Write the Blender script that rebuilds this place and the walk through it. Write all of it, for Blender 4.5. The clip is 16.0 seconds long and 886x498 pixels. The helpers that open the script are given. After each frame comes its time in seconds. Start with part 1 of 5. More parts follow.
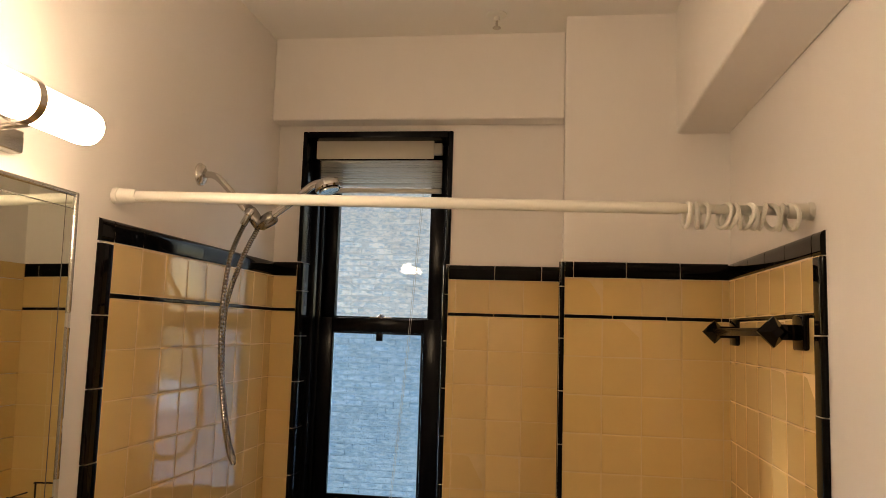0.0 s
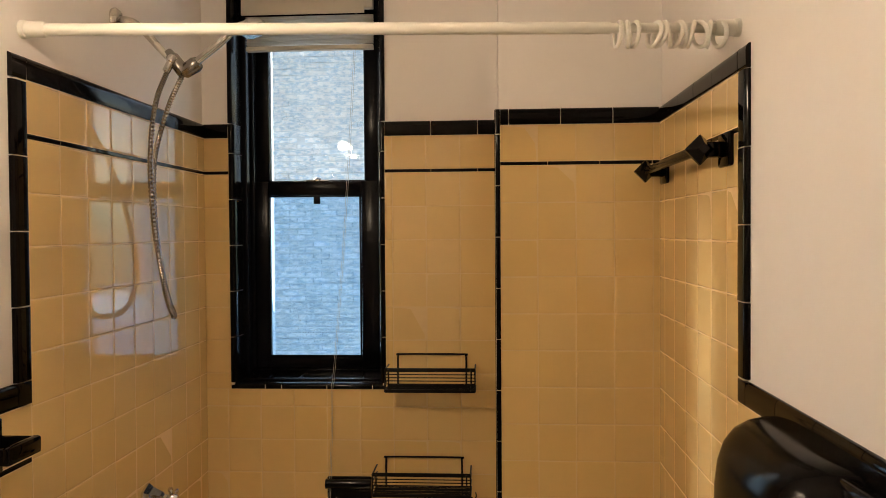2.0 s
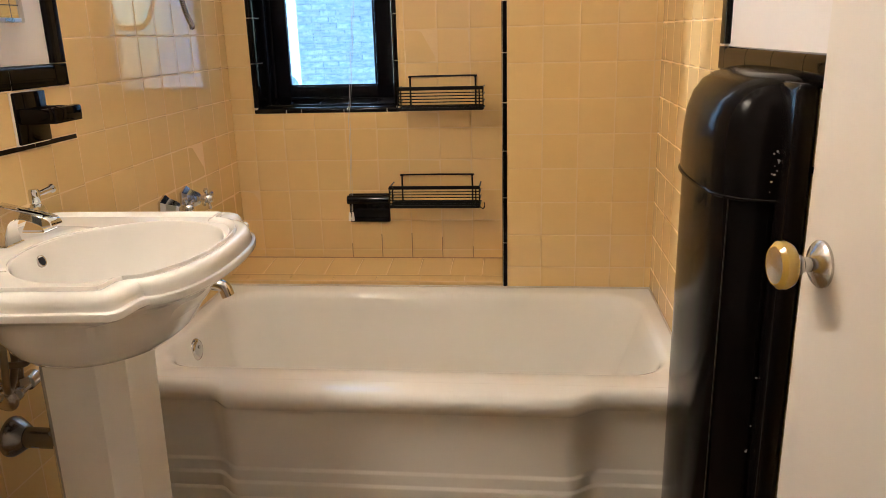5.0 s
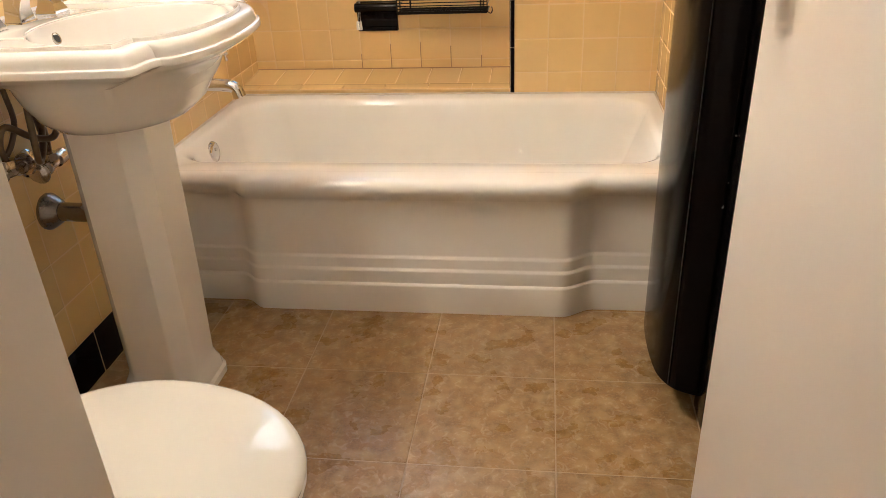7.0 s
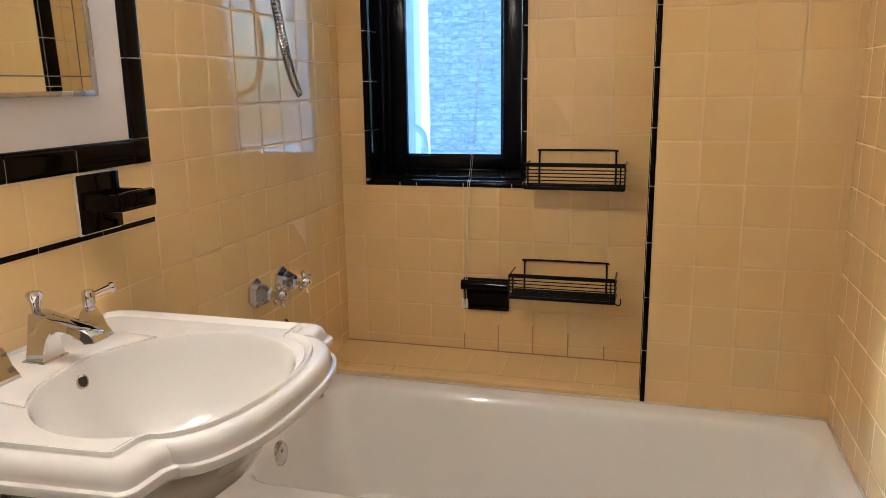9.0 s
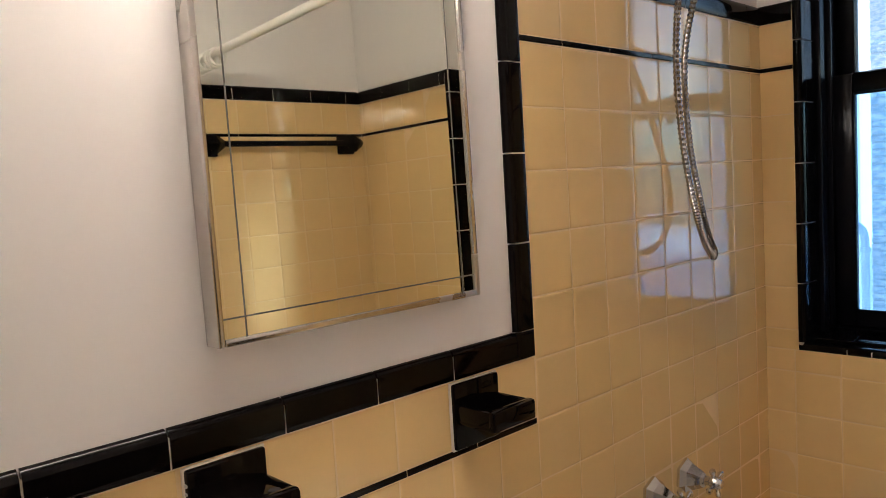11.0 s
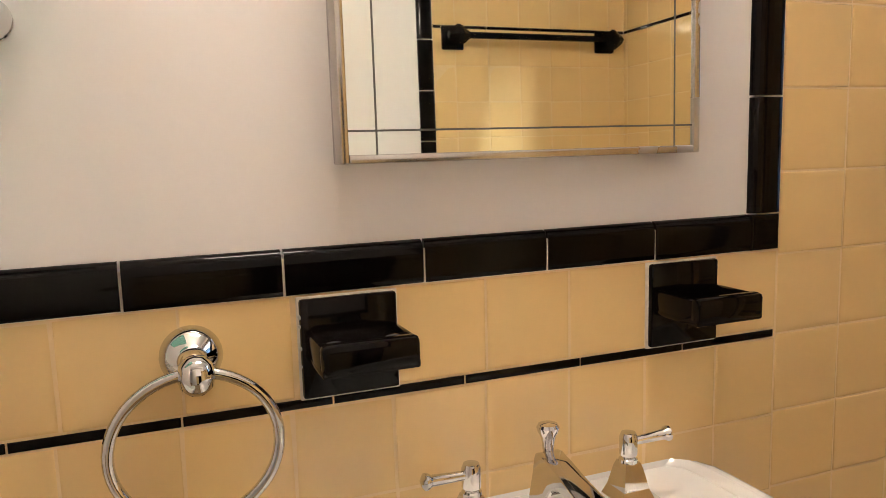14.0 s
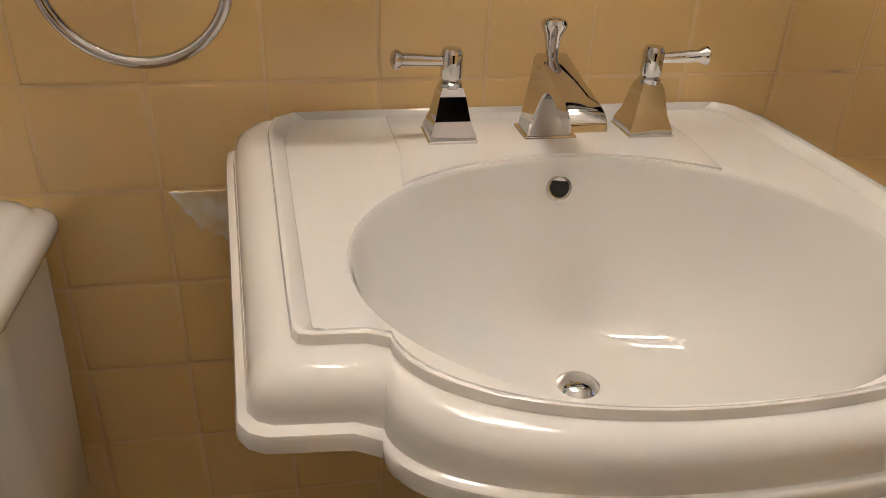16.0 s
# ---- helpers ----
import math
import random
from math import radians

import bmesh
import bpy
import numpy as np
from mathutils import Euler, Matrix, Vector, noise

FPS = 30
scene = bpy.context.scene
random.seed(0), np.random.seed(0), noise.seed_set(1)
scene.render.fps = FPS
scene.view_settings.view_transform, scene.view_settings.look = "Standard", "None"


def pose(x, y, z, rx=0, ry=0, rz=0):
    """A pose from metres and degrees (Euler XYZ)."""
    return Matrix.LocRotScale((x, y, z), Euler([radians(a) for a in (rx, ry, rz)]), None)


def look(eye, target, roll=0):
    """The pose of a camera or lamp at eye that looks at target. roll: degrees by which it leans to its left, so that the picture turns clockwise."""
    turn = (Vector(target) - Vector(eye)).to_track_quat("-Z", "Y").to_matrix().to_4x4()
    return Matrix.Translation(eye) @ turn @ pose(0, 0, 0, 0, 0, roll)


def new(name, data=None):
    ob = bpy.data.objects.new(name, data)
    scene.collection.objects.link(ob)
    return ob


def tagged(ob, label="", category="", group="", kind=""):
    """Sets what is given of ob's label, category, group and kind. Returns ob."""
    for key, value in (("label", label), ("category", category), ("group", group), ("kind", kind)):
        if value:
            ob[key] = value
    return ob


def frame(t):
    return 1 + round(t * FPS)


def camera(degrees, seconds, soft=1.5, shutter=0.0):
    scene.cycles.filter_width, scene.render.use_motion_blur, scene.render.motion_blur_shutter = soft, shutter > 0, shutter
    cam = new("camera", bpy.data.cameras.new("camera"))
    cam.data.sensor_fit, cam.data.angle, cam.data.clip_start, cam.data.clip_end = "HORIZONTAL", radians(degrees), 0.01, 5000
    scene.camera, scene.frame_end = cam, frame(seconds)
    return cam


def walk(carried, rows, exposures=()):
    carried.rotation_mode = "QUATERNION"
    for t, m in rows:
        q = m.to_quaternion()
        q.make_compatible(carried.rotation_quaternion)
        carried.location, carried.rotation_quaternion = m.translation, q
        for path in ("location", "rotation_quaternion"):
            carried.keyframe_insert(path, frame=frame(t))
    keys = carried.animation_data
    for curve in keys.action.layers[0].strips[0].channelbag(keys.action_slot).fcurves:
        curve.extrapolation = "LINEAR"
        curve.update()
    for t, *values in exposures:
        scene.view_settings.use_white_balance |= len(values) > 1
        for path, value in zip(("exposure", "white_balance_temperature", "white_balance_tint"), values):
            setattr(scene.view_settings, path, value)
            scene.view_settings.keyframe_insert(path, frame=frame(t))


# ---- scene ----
cam = camera(61.4, 16.0, soft=0.8)
PATH = [
    (0, (0.026, 0.061, 1.626), (-0.256, 2.03, 1.838), 1.8),
    (0.5, (0.015, 0.065, 1.606), (-0.17, 2.049, 1.781), 1.3),
    (1, (0.028, 0.073, 1.566), (-0.125, 2.063, 1.684), 0.7),
    (1.5, (0.033, 0.076, 1.52), (-0.099, 2.071, 1.564), 0.1),
    (2, (0.037, 0.07, 1.47), (-0.085, 2.065, 1.427), -0.4),
    (2.5, (0.032, 0.063, 1.414), (-0.081, 2.055, 1.273), -0.7),
    (3, (0.039, 0.068, 1.367), (-0.071, 2.051, 1.134), -1.1),
    (3.5, (0.048, 0.063, 1.329), (-0.073, 2.035, 1.013), -1.3),
    (4, (0.045, 0.037, 1.291), (-0.093, 1.993, 0.895), -1.5),
    (4.5, (0.087, -0.017, 1.255), (-0.084, 1.919, 0.78), -1.4),
    (5, (0.12, -0.092, 1.217), (-0.09, 1.817, 0.659), -1.6),
    (7.3, (0.172, -0.218, 1.1), (-0.087, 1.531, 0.165), -2.8),
    (7.5, (0.164, -0.199, 1.104), (-0.096, 1.556, 0.181), -2.8),
    (8, (0.146, -0.044, 1.142), (-0.129, 1.780, 0.371), -2.6),
    (8.5, (0.095, 0.123, 1.236), (-0.214, 2.026, 0.705), -1.0),
    (9, (0.066, 0.261, 1.27), (-0.466, 2.14, 0.838), -0.8),
    (9.5, (0.039, 0.391, 1.317), (-0.829, 2.151, 0.925), -1.4),
    (10, (0.004, 0.44, 1.356), (-1.126, 2.057, 1.027), -2.4),
    (12.5, (-0.142, 0.714, 1.499), (-1.86, 1.738, 1.504), -2.8),
    (13, (-0.141, 0.732, 1.428), (-1.960, 1.608, 1.375), -2.7),
    (13.5, (-0.147, 0.752, 1.357), (-1.981, 1.548, 1.193), -2.1),
    (14, (-0.148, 0.763, 1.272), (-1.991, 1.493, 1.003), -1.6),
    (14.5, (-0.138, 0.784, 1.219), (-1.963, 1.482, 0.792), -0.9),
    (15, (-0.123, 0.824, 1.169), (-1.915, 1.47, 0.562), 0.2),
    (15.5, (-0.113, 0.861, 1.115), (-1.878, 1.426, 0.364), 1.1),
    (16, (-0.167, 0.919, 1.106), (-1.886, 1.279, 0.149), 2.3),
]

EXPOSURES = [(0.0, 1.11, 8400, 14), (1.5, 1.25, 7950, 13), (2.5, 1.57, 7100, 10), (4.0, 1.82, 6500, 10), (5.0, 2.12, 6150, 10), (7.5, 2.68, 6050, 10), (8.0, 2.64, 5950, 10), (8.5, 2.18, 5800, 10), (9.0, 1.88, 5700, 10), (10.0, 1.75, 5500, 10), (12.5, 1.42, 6150, 10), (13.0, 1.73, 6050, 10), (13.5, 1.97, 5950, 10), (14.0, 2.05, 6000, 10), (14.5, 1.94, 6050, 10), (15.0, 1.74, 6050, 10), (15.5, 1.57, 6000, 10), (16.0, 1.46, 5950, 10)]
walk(cam, [(t, look(eye, target, roll)) for t, eye, target, roll in PATH], EXPOSURES)

# ---- world and light ----
world = bpy.data.worlds.new("sky")
scene.world = world
world.use_nodes = True
wn = world.node_tree
sky = wn.nodes.new("ShaderNodeTexSky")
sky.sky_type, sky.sun_disc = "NISHITA", False
SUN_ELEVATION, SUN_AZIMUTH = 27.5, 57.0  # degrees; azimuth left of the window wall's outward direction
sky.sun_elevation, sky.sun_rotation = radians(SUN_ELEVATION), radians(-SUN_AZIMUTH)
wn.links.new(sky.outputs[0], wn.nodes["Background"].inputs[0])
wn.nodes["Background"].inputs[1].default_value = 0.15

sun = new("sun", bpy.data.lights.new("sun", "SUN"))
sun.data.energy, sun.data.angle, sun.data.color = 4.6, radians(11), (0.88, 0.95, 1.0)
sun_dir = Vector((-math.sin(radians(SUN_AZIMUTH)), math.cos(radians(SUN_AZIMUTH)), math.tan(radians(SUN_ELEVATION))))
sun.matrix_world = look(sun_dir * 20, (0, 0, 0))

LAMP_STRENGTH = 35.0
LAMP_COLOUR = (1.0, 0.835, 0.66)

# ---- materials ----


def material(name, colour, rough=0.5, metal=0.0, vary=0.0, vary_scale=6.0, bump=0.0, bump_scale=60.0, coat=0.0, spread=0.0,
             rough_vary=0.0, second=None, second_scale=2.0, shine=0.5, stretch=None, mottle=None, relief=0.002):
    """A procedural surface: colour with two scales of noise, roughness patches, fine relief and a shift per object."""
    m = bpy.data.materials.new(name)
    m.use_nodes = True
    nt = m.node_tree
    b = nt.nodes["Principled BSDF"]
    b.inputs["Roughness"].default_value = rough
    b.inputs["Metallic"].default_value = metal
    b.inputs["Specular IOR Level"].default_value = shine
    b.inputs["Coat Weight"].default_value = coat
    b.inputs["Coat Roughness"].default_value = 0.05
    geo = nt.nodes.new("ShaderNodeNewGeometry")
    info = nt.nodes.new("ShaderNodeObjectInfo")
    base = nt.nodes.new("ShaderNodeRGB")
    base.outputs[0].default_value = (*colour, 1)
    out = base.outputs[0]

    def noise_node(scale, detail):
        n = nt.nodes.new("ShaderNodeTexNoise")
        n.inputs["Scale"].default_value, n.inputs["Detail"].default_value = scale, detail
        nt.links.new(geo.outputs["Position"], n.inputs["Vector"])
        return n

    def mixed(a, c, fac):
        x = nt.nodes.new("ShaderNodeMix")
        x.data_type = "RGBA"
        nt.links.new(a, x.inputs[6])
        x.inputs[7].default_value = (*c, 1)
        nt.links.new(fac, x.inputs[0])
        return x.outputs[2]

    def ramp(value, lo, hi, top=1.0):
        r = nt.nodes.new("ShaderNodeMapRange")
        nt.links.new(value, r.inputs[0])
        r.inputs[1].default_value, r.inputs[2].default_value, r.inputs[4].default_value = lo, hi, top
        return r.outputs[0]

    if second:
        sn = noise_node(second_scale, 6)
        if stretch:
            mp = nt.nodes.new("ShaderNodeMapping")
            mp.inputs["Scale"].default_value = stretch
            nt.links.new(geo.outputs["Position"], mp.inputs["Vector"])
            nt.links.new(mp.outputs[0], sn.inputs["Vector"])
        out = mixed(out, second, ramp(sn.outputs[0], 0.42, 0.62))
    if mottle:
        mn = noise_node(46, 8)
        mn.inputs["Distortion"].default_value = 1.6
        out = mixed(out, mottle, ramp(mn.outputs[0], 0.53, 0.66, 0.75))
    if vary:
        out = mixed(out, [c * 0.55 for c in colour], ramp(noise_node(vary_scale, 4).outputs[0], 0.4, 0.75, vary))
        out = mixed(out, [min(1, c * 1.25) for c in colour], ramp(noise_node(vary_scale * 7, 3).outputs[0], 0.45, 0.8, vary * 0.8))
    if spread:
        hsv = nt.nodes.new("ShaderNodeHueSaturation")
        nt.links.new(out, hsv.inputs["Color"])
        nt.links.new(ramp(info.outputs["Random"], 0, 1), hsv.inputs["Value"])
        v = hsv.inputs["Value"].links[0].from_node
        v.inputs[3].default_value, v.inputs[4].default_value = 1 - spread, 1 + spread
        s = nt.nodes.new("ShaderNodeMath")
        s.operation = "FRACT"
        k = nt.nodes.new("ShaderNodeMath")
        k.operation = "MULTIPLY"
        k.inputs[1].default_value = 7.3
        nt.links.new(info.outputs["Random"], k.inputs[0])
        nt.links.new(k.outputs[0], s.inputs[0])
        q = nt.nodes.new("ShaderNodeMapRange")
        nt.links.new(s.outputs[0], q.inputs[0])
        q.inputs[3].default_value, q.inputs[4].default_value = 1 - spread, 1 + spread
        nt.links.new(q.outputs[0], hsv.inputs["Saturation"])
        out = hsv.outputs[0]
    nt.links.new(out, b.inputs["Base Color"])
    if rough_vary:
        rr = nt.nodes.new("ShaderNodeMapRange")
        nt.links.new(noise_node(9, 5).outputs[0], rr.inputs[0])
        rr.inputs[1].default_value, rr.inputs[2].default_value = 0.3, 0.7
        rr.inputs[3].default_value, rr.inputs[4].default_value = max(0.02, rough - rough_vary), rough + rough_vary
        nt.links.new(rr.outputs[0], b.inputs["Roughness"])
    if bump:
        bn = nt.nodes.new("ShaderNodeBump")
        bn.inputs["Strength"].default_value, bn.inputs["Distance"].default_value = bump, relief
        nt.links.new(noise_node(bump_scale, 4).outputs[0], bn.inputs["Height"])
        nt.links.new(bn.outputs[0], b.inputs["Normal"])
    return m


def glass_material(name, colour, rough=0.0):
    m = bpy.data.materials.new(name)
    m.use_nodes = True
    b = m.node_tree.nodes["Principled BSDF"]
    b.inputs["Base Color"].default_value = (*colour, 1)
    b.inputs["Transmission Weight"].default_value = 1.0
    b.inputs["Roughness"].default_value = rough
    b.inputs["IOR"].default_value = 1.45
    return m


def glow_material(name, colour, strength):
    m = bpy.data.materials.new(name)
    m.use_nodes = True
    b = m.node_tree.nodes["Principled BSDF"]
    b.inputs["Base Color"].default_value = (0.8, 0.8, 0.78, 1)
    b.inputs["Roughness"].default_value = 0.25
    b.inputs["Emission Color"].default_value = (*colour, 1)
    b.inputs["Emission Strength"].default_value = strength
    return m


def dim_back_tube_material(name, colour, strength, dim):
    """Frosted tube whose glow is scaled by facing, cut towards the wall to spare it."""
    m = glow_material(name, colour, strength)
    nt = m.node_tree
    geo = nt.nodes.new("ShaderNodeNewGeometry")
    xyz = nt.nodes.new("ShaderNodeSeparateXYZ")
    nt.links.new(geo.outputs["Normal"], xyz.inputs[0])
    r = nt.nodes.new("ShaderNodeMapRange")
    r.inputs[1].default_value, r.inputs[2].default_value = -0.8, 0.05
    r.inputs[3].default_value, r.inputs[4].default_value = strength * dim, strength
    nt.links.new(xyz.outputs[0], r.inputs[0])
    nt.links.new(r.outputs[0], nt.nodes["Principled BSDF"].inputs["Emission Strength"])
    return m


YELLOW = material("yellow_glaze", (0.79, 0.555, 0.25), 0.085, vary=0.05, vary_scale=16, bump=0.10, bump_scale=26, spread=0.022, coat=0.6, rough_vary=0.03)
BLACK = material("black_glaze", (0.0035, 0.0026, 0.0024), 0.06, vary=0.3, bump=0.03, bump_scale=16, rough_vary=0.03, shine=0.15)
GROUT = material("grout", (0.76, 0.555, 0.28), 0.7, vary=0.16, vary_scale=9, bump=0.3, bump_scale=300)
PALE_GROUT = material("pale_grout", (0.78, 0.68, 0.52), 0.85, vary=0.3, vary_scale=9, bump=0.3, bump_scale=300)
PLASTER = material("painted_plaster", (0.84, 0.795, 0.765), 0.55, vary=0.05, vary_scale=1.6, bump=0.22, bump_scale=38, rough_vary=0.08)
CEILING = material("ceiling_paint", (0.85, 0.82, 0.78), 0.7, vary=0.05, vary_scale=1.4, bump=0.2, bump_scale=45)
PORCELAIN = material("vitreous_china", (0.83, 0.81, 0.77), 0.07, vary=0.03, vary_scale=3, coat=0.5, bump=0.03, bump_scale=10)
ENAMEL = material("tub_enamel", (0.87, 0.85, 0.80), 0.11, vary=0.05, vary_scale=4, coat=0.4, bump=0.05, bump_scale=14, rough_vary=0.05)
CHROME = material("chrome", (0.66, 0.645, 0.625), 0.06, 1.0, rough_vary=0.03)
NICKEL = material("brushed_nickel", (0.60, 0.57, 0.53), 0.24, 1.0, rough_vary=0.06)
BLACK_METAL = material("black_enamelled_steel", (0.005, 0.004, 0.004), 0.17, vary=0.4, bump=0.16, bump_scale=16, rough_vary=0.06, shine=0.10)
BLACK_PAINT = material("black_gloss_paint", (0.005, 0.005, 0.007), 0.20, vary=0.3, bump=0.2, bump_scale=40, shine=0.14)
HOSE = material("dark_ribbed_steel", (0.34, 0.32, 0.29), 0.18, 1.0, rough_vary=0.05)
BLACK_WIRE = material("black_coated_wire", (0.006, 0.005, 0.0045), 0.35, shine=0.2)
CHIP = material("chipped_primer", (0.5, 0.47, 0.42), 0.7)
WHITE_PLASTIC = material("white_plastic", (0.80, 0.77, 0.70), 0.32, vary=0.04)
BLIND = material("blind_vinyl", (0.62, 0.57, 0.48), 0.45, vary=0.06, vary_scale=5)
CORD = material("cord", (0.50, 0.48, 0.44), 0.8)
FLOOR_TILE = material("tan_floor_tile", (0.350, 0.208, 0.085), 0.33, vary=0.75, vary_scale=30, bump=0.9, bump_scale=55, spread=0.09,
                      rough_vary=0.14, second=(0.43, 0.30, 0.15), second_scale=24, mottle=(0.52, 0.40, 0.25))
LID_PLASTIC = material("white_lid_plastic", (0.70, 0.68, 0.61), 0.05, vary=0.03, vary_scale=3)
FLOOR_GROUT = material("floor_grout", (0.50, 0.38, 0.25), 0.9, vary=0.3, vary_scale=8, bump=0.3, bump_scale=200)
DOOR_PAINT = material("cream_door_paint", (0.80, 0.74, 0.66), 0.38, vary=0.04, vary_scale=2, bump=0.15, bump_scale=30)
YELLOW_KNOB = material("yellow_enamel", (0.62, 0.40, 0.06), 0.15, vary=0.15, coat=0.5)
MIRROR = material("mirror_silver", (0.81, 0.84, 0.77), 0.015, 1.0)
ETCH = material("etched_line", (0.13, 0.12, 0.10), 0.5, 0.2)
GLASS = glass_material("window_glass", (1, 1, 1))
SCREENED = glass_material("cool_glass", (0.50, 0.72, 0.91))
SHELF_GLASS = glass_material("green_glass", (0.35, 0.80, 0.68))
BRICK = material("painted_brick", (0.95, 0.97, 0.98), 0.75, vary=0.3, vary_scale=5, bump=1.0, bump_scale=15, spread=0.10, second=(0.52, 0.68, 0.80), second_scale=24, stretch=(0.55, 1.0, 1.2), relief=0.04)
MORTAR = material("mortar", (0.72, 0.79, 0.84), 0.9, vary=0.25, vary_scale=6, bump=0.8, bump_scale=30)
DARK_NICKEL = material("dark_nickel", (0.27, 0.25, 0.23), 0.25, 1.0, rough_vary=0.06)
OLD_CAULK = material("stained_caulk", (0.36, 0.22, 0.10), 0.8, vary=0.4, vary_scale=20)
COPPER = material("tarnished_copper", (0.20, 0.15, 0.10), 0.35, 1.0, vary=0.4, vary_scale=30)
CAULK = material("patch_plaster", (0.66, 0.58, 0.47), 0.8, vary=0.5, vary_scale=22, bump=0.5, bump_scale=60)
FILLER = material("smeared_filler", (0.84, 0.79, 0.70), 0.75, vary=0.25, vary_scale=40, bump=0.6, bump_scale=70, second=(0.76, 0.58, 0.32), second_scale=30)
DARK = material("dark_hole", (0.015, 0.012, 0.010), 0.6)
LAMP_GLOW = dim_back_tube_material("lamp_diffuser", LAMP_COLOUR, LAMP_STRENGTH, 0.06)

# ---- mesh tools ----


def mesh_object(name, bm, mat, smooth=False):
    me = bpy.data.meshes.new(name)
    bmesh.ops.recalc_face_normals(bm, faces=bm.faces)
    if smooth:
        for f in bm.faces:
            f.smooth = True
        for e in bm.edges:
            if len(e.link_faces) == 2 and e.calc_face_angle() > 0.7:
                e.smooth = False
    bm.to_mesh(me)
    bm.free()
    me.materials.append(mat)
    return new(name, me)


def part(name, bm, mat, parent, label="", smooth=True):
    ob = mesh_object(name, bm, mat, smooth)
    ob.parent = parent
    if parent is not None:
        ob.matrix_parent_inverse = parent.matrix_basis.inverted()
    if label:
        ob["label"] = label
    return ob


def thing(name, at, label, category, group="", kind=""):
    ob = new(name)
    ob.empty_display_size = 0.05
    ob.matrix_basis = Matrix.Translation(at)
    return tagged(ob, label, category, group, kind)


def box(x0, x1, y0, y1, z0, z1, bevel=0.0, bm=None, segments=2):
    own = bmesh.new()
    bmesh.ops.create_cube(own, size=1)
    for v in own.verts:
        v.co = Vector(((x0 + x1) / 2 + v.co.x * (x1 - x0), (y0 + y1) / 2 + v.co.y * (y1 - y0), (z0 + z1) / 2 + v.co.z * (z1 - z0)))
    if bevel:
        bmesh.ops.bevel(own, geom=own.edges[:], offset=bevel, segments=segments, affect="EDGES", profile=0.5)
    return joined(bm, own)


def joined(bm, own):
    if bm is None:
        return own
    tmp = bpy.data.meshes.new("tmp")
    own.to_mesh(tmp)
    own.free()
    bm.from_mesh(tmp)
    bpy.data.meshes.remove(tmp)
    return bm


def loft(rings, closed=True, cap0=True, cap1=True, bm=None):
    bm = bm or bmesh.new()
    made = [[bm.verts.new(p) for p in r] for r in rings]
    n = len(rings[0])
    for a, c in zip(made, made[1:]):
        for i in range(n if closed else n - 1):
            j = (i + 1) % n
            bm.faces.new((a[i], a[j], c[j], c[i]))
    if cap0:
        bm.faces.new(made[0][::-1])
    if cap1:
        bm.faces.new(made[-1])
    return bm


def lathe(profile, m=Matrix(), segments=24, bm=None, sides=None):
    """Turns (radius, height) pairs round the z axis, then moves them by m. sides: 4 for a square body."""
    k = sides or segments
    off = math.pi / k if sides else 0
    rings = []
    for r, h in profile:
        rings.append([m @ Vector((max(r, 1e-4) * math.cos(off + 2 * math.pi * i / k), max(r, 1e-4) * math.sin(off + 2 * math.pi * i / k), h)) for i in range(k)])
    return loft(rings, bm=bm)


def smooth_line(points, steps=6):
    p = [Vector(q) for q in points]
    p = [2 * p[0] - p[1]] + p + [2 * p[-1] - p[-2]]
    out = []
    for a, b, c, d in zip(p, p[1:], p[2:], p[3:]):
        for i in range(steps):
            t = i / steps
            out.append(0.5 * ((2 * b) + (c - a) * t + (2 * a - 5 * b + 4 * c - d) * t * t + (3 * b - a - 3 * c + d) * t ** 3))
    out.append(p[-2])
    return out


def tube(points, radius, segments=10, bm=None, closed=False, ridged=0.0):
    pts = [Vector(q) for q in points]
    n = len(pts)
    up = Vector((0.13, 0.31, 0.94))
    rings = []
    for i, q in enumerate(pts):
        a = pts[(i - 1) % n] if closed or i else q
        c = pts[(i + 1) % n] if closed or i < n - 1 else q
        d = (c - a).normalized()
        s = d.cross(up)
        if s.length < 0.05:
            s = d.cross(Vector((1, 0, 0)))
        s.normalize()
        t = s.cross(d)
        r = radius * (1 + ridged * (i % 2))
        rings.append([q + r * (math.cos(2 * math.pi * k / segments) * s + math.sin(2 * math.pi * k / segments) * t) for k in range(segments)])
        up = t
    if closed:
        return loft(rings + rings[:1], cap0=False, cap1=False, bm=bm)
    return loft(rings, bm=bm)


def axis(at, direction, spin=0.0):
    """A pose whose z axis points along direction."""
    return Matrix.Translation(at) @ Vector(direction).to_track_quat("Z", "Y").to_matrix().to_4x4() @ Matrix.Rotation(radians(spin), 4, "Z")


def structure(name, bm, mat, label, category="wall", smooth=False):
    return tagged(mesh_object(name, bm, mat, smooth), label, category, kind="structure")


# ---- plan ----
LEFT, BACK, COLUMN, RIGHT = -0.904, 2.500, 2.294, 0.539  # faces of the glazed tile
TILE, BED = 0.008, 0.0072
PL, PB, PC, PR = LEFT - TILE, BACK + TILE, COLUMN + TILE, RIGHT + TILE  # faces of the plaster
EDGE = 0.057  # the pier's corner
FRONT, CEIL = 0.11, 2.595
RIM = 0.386

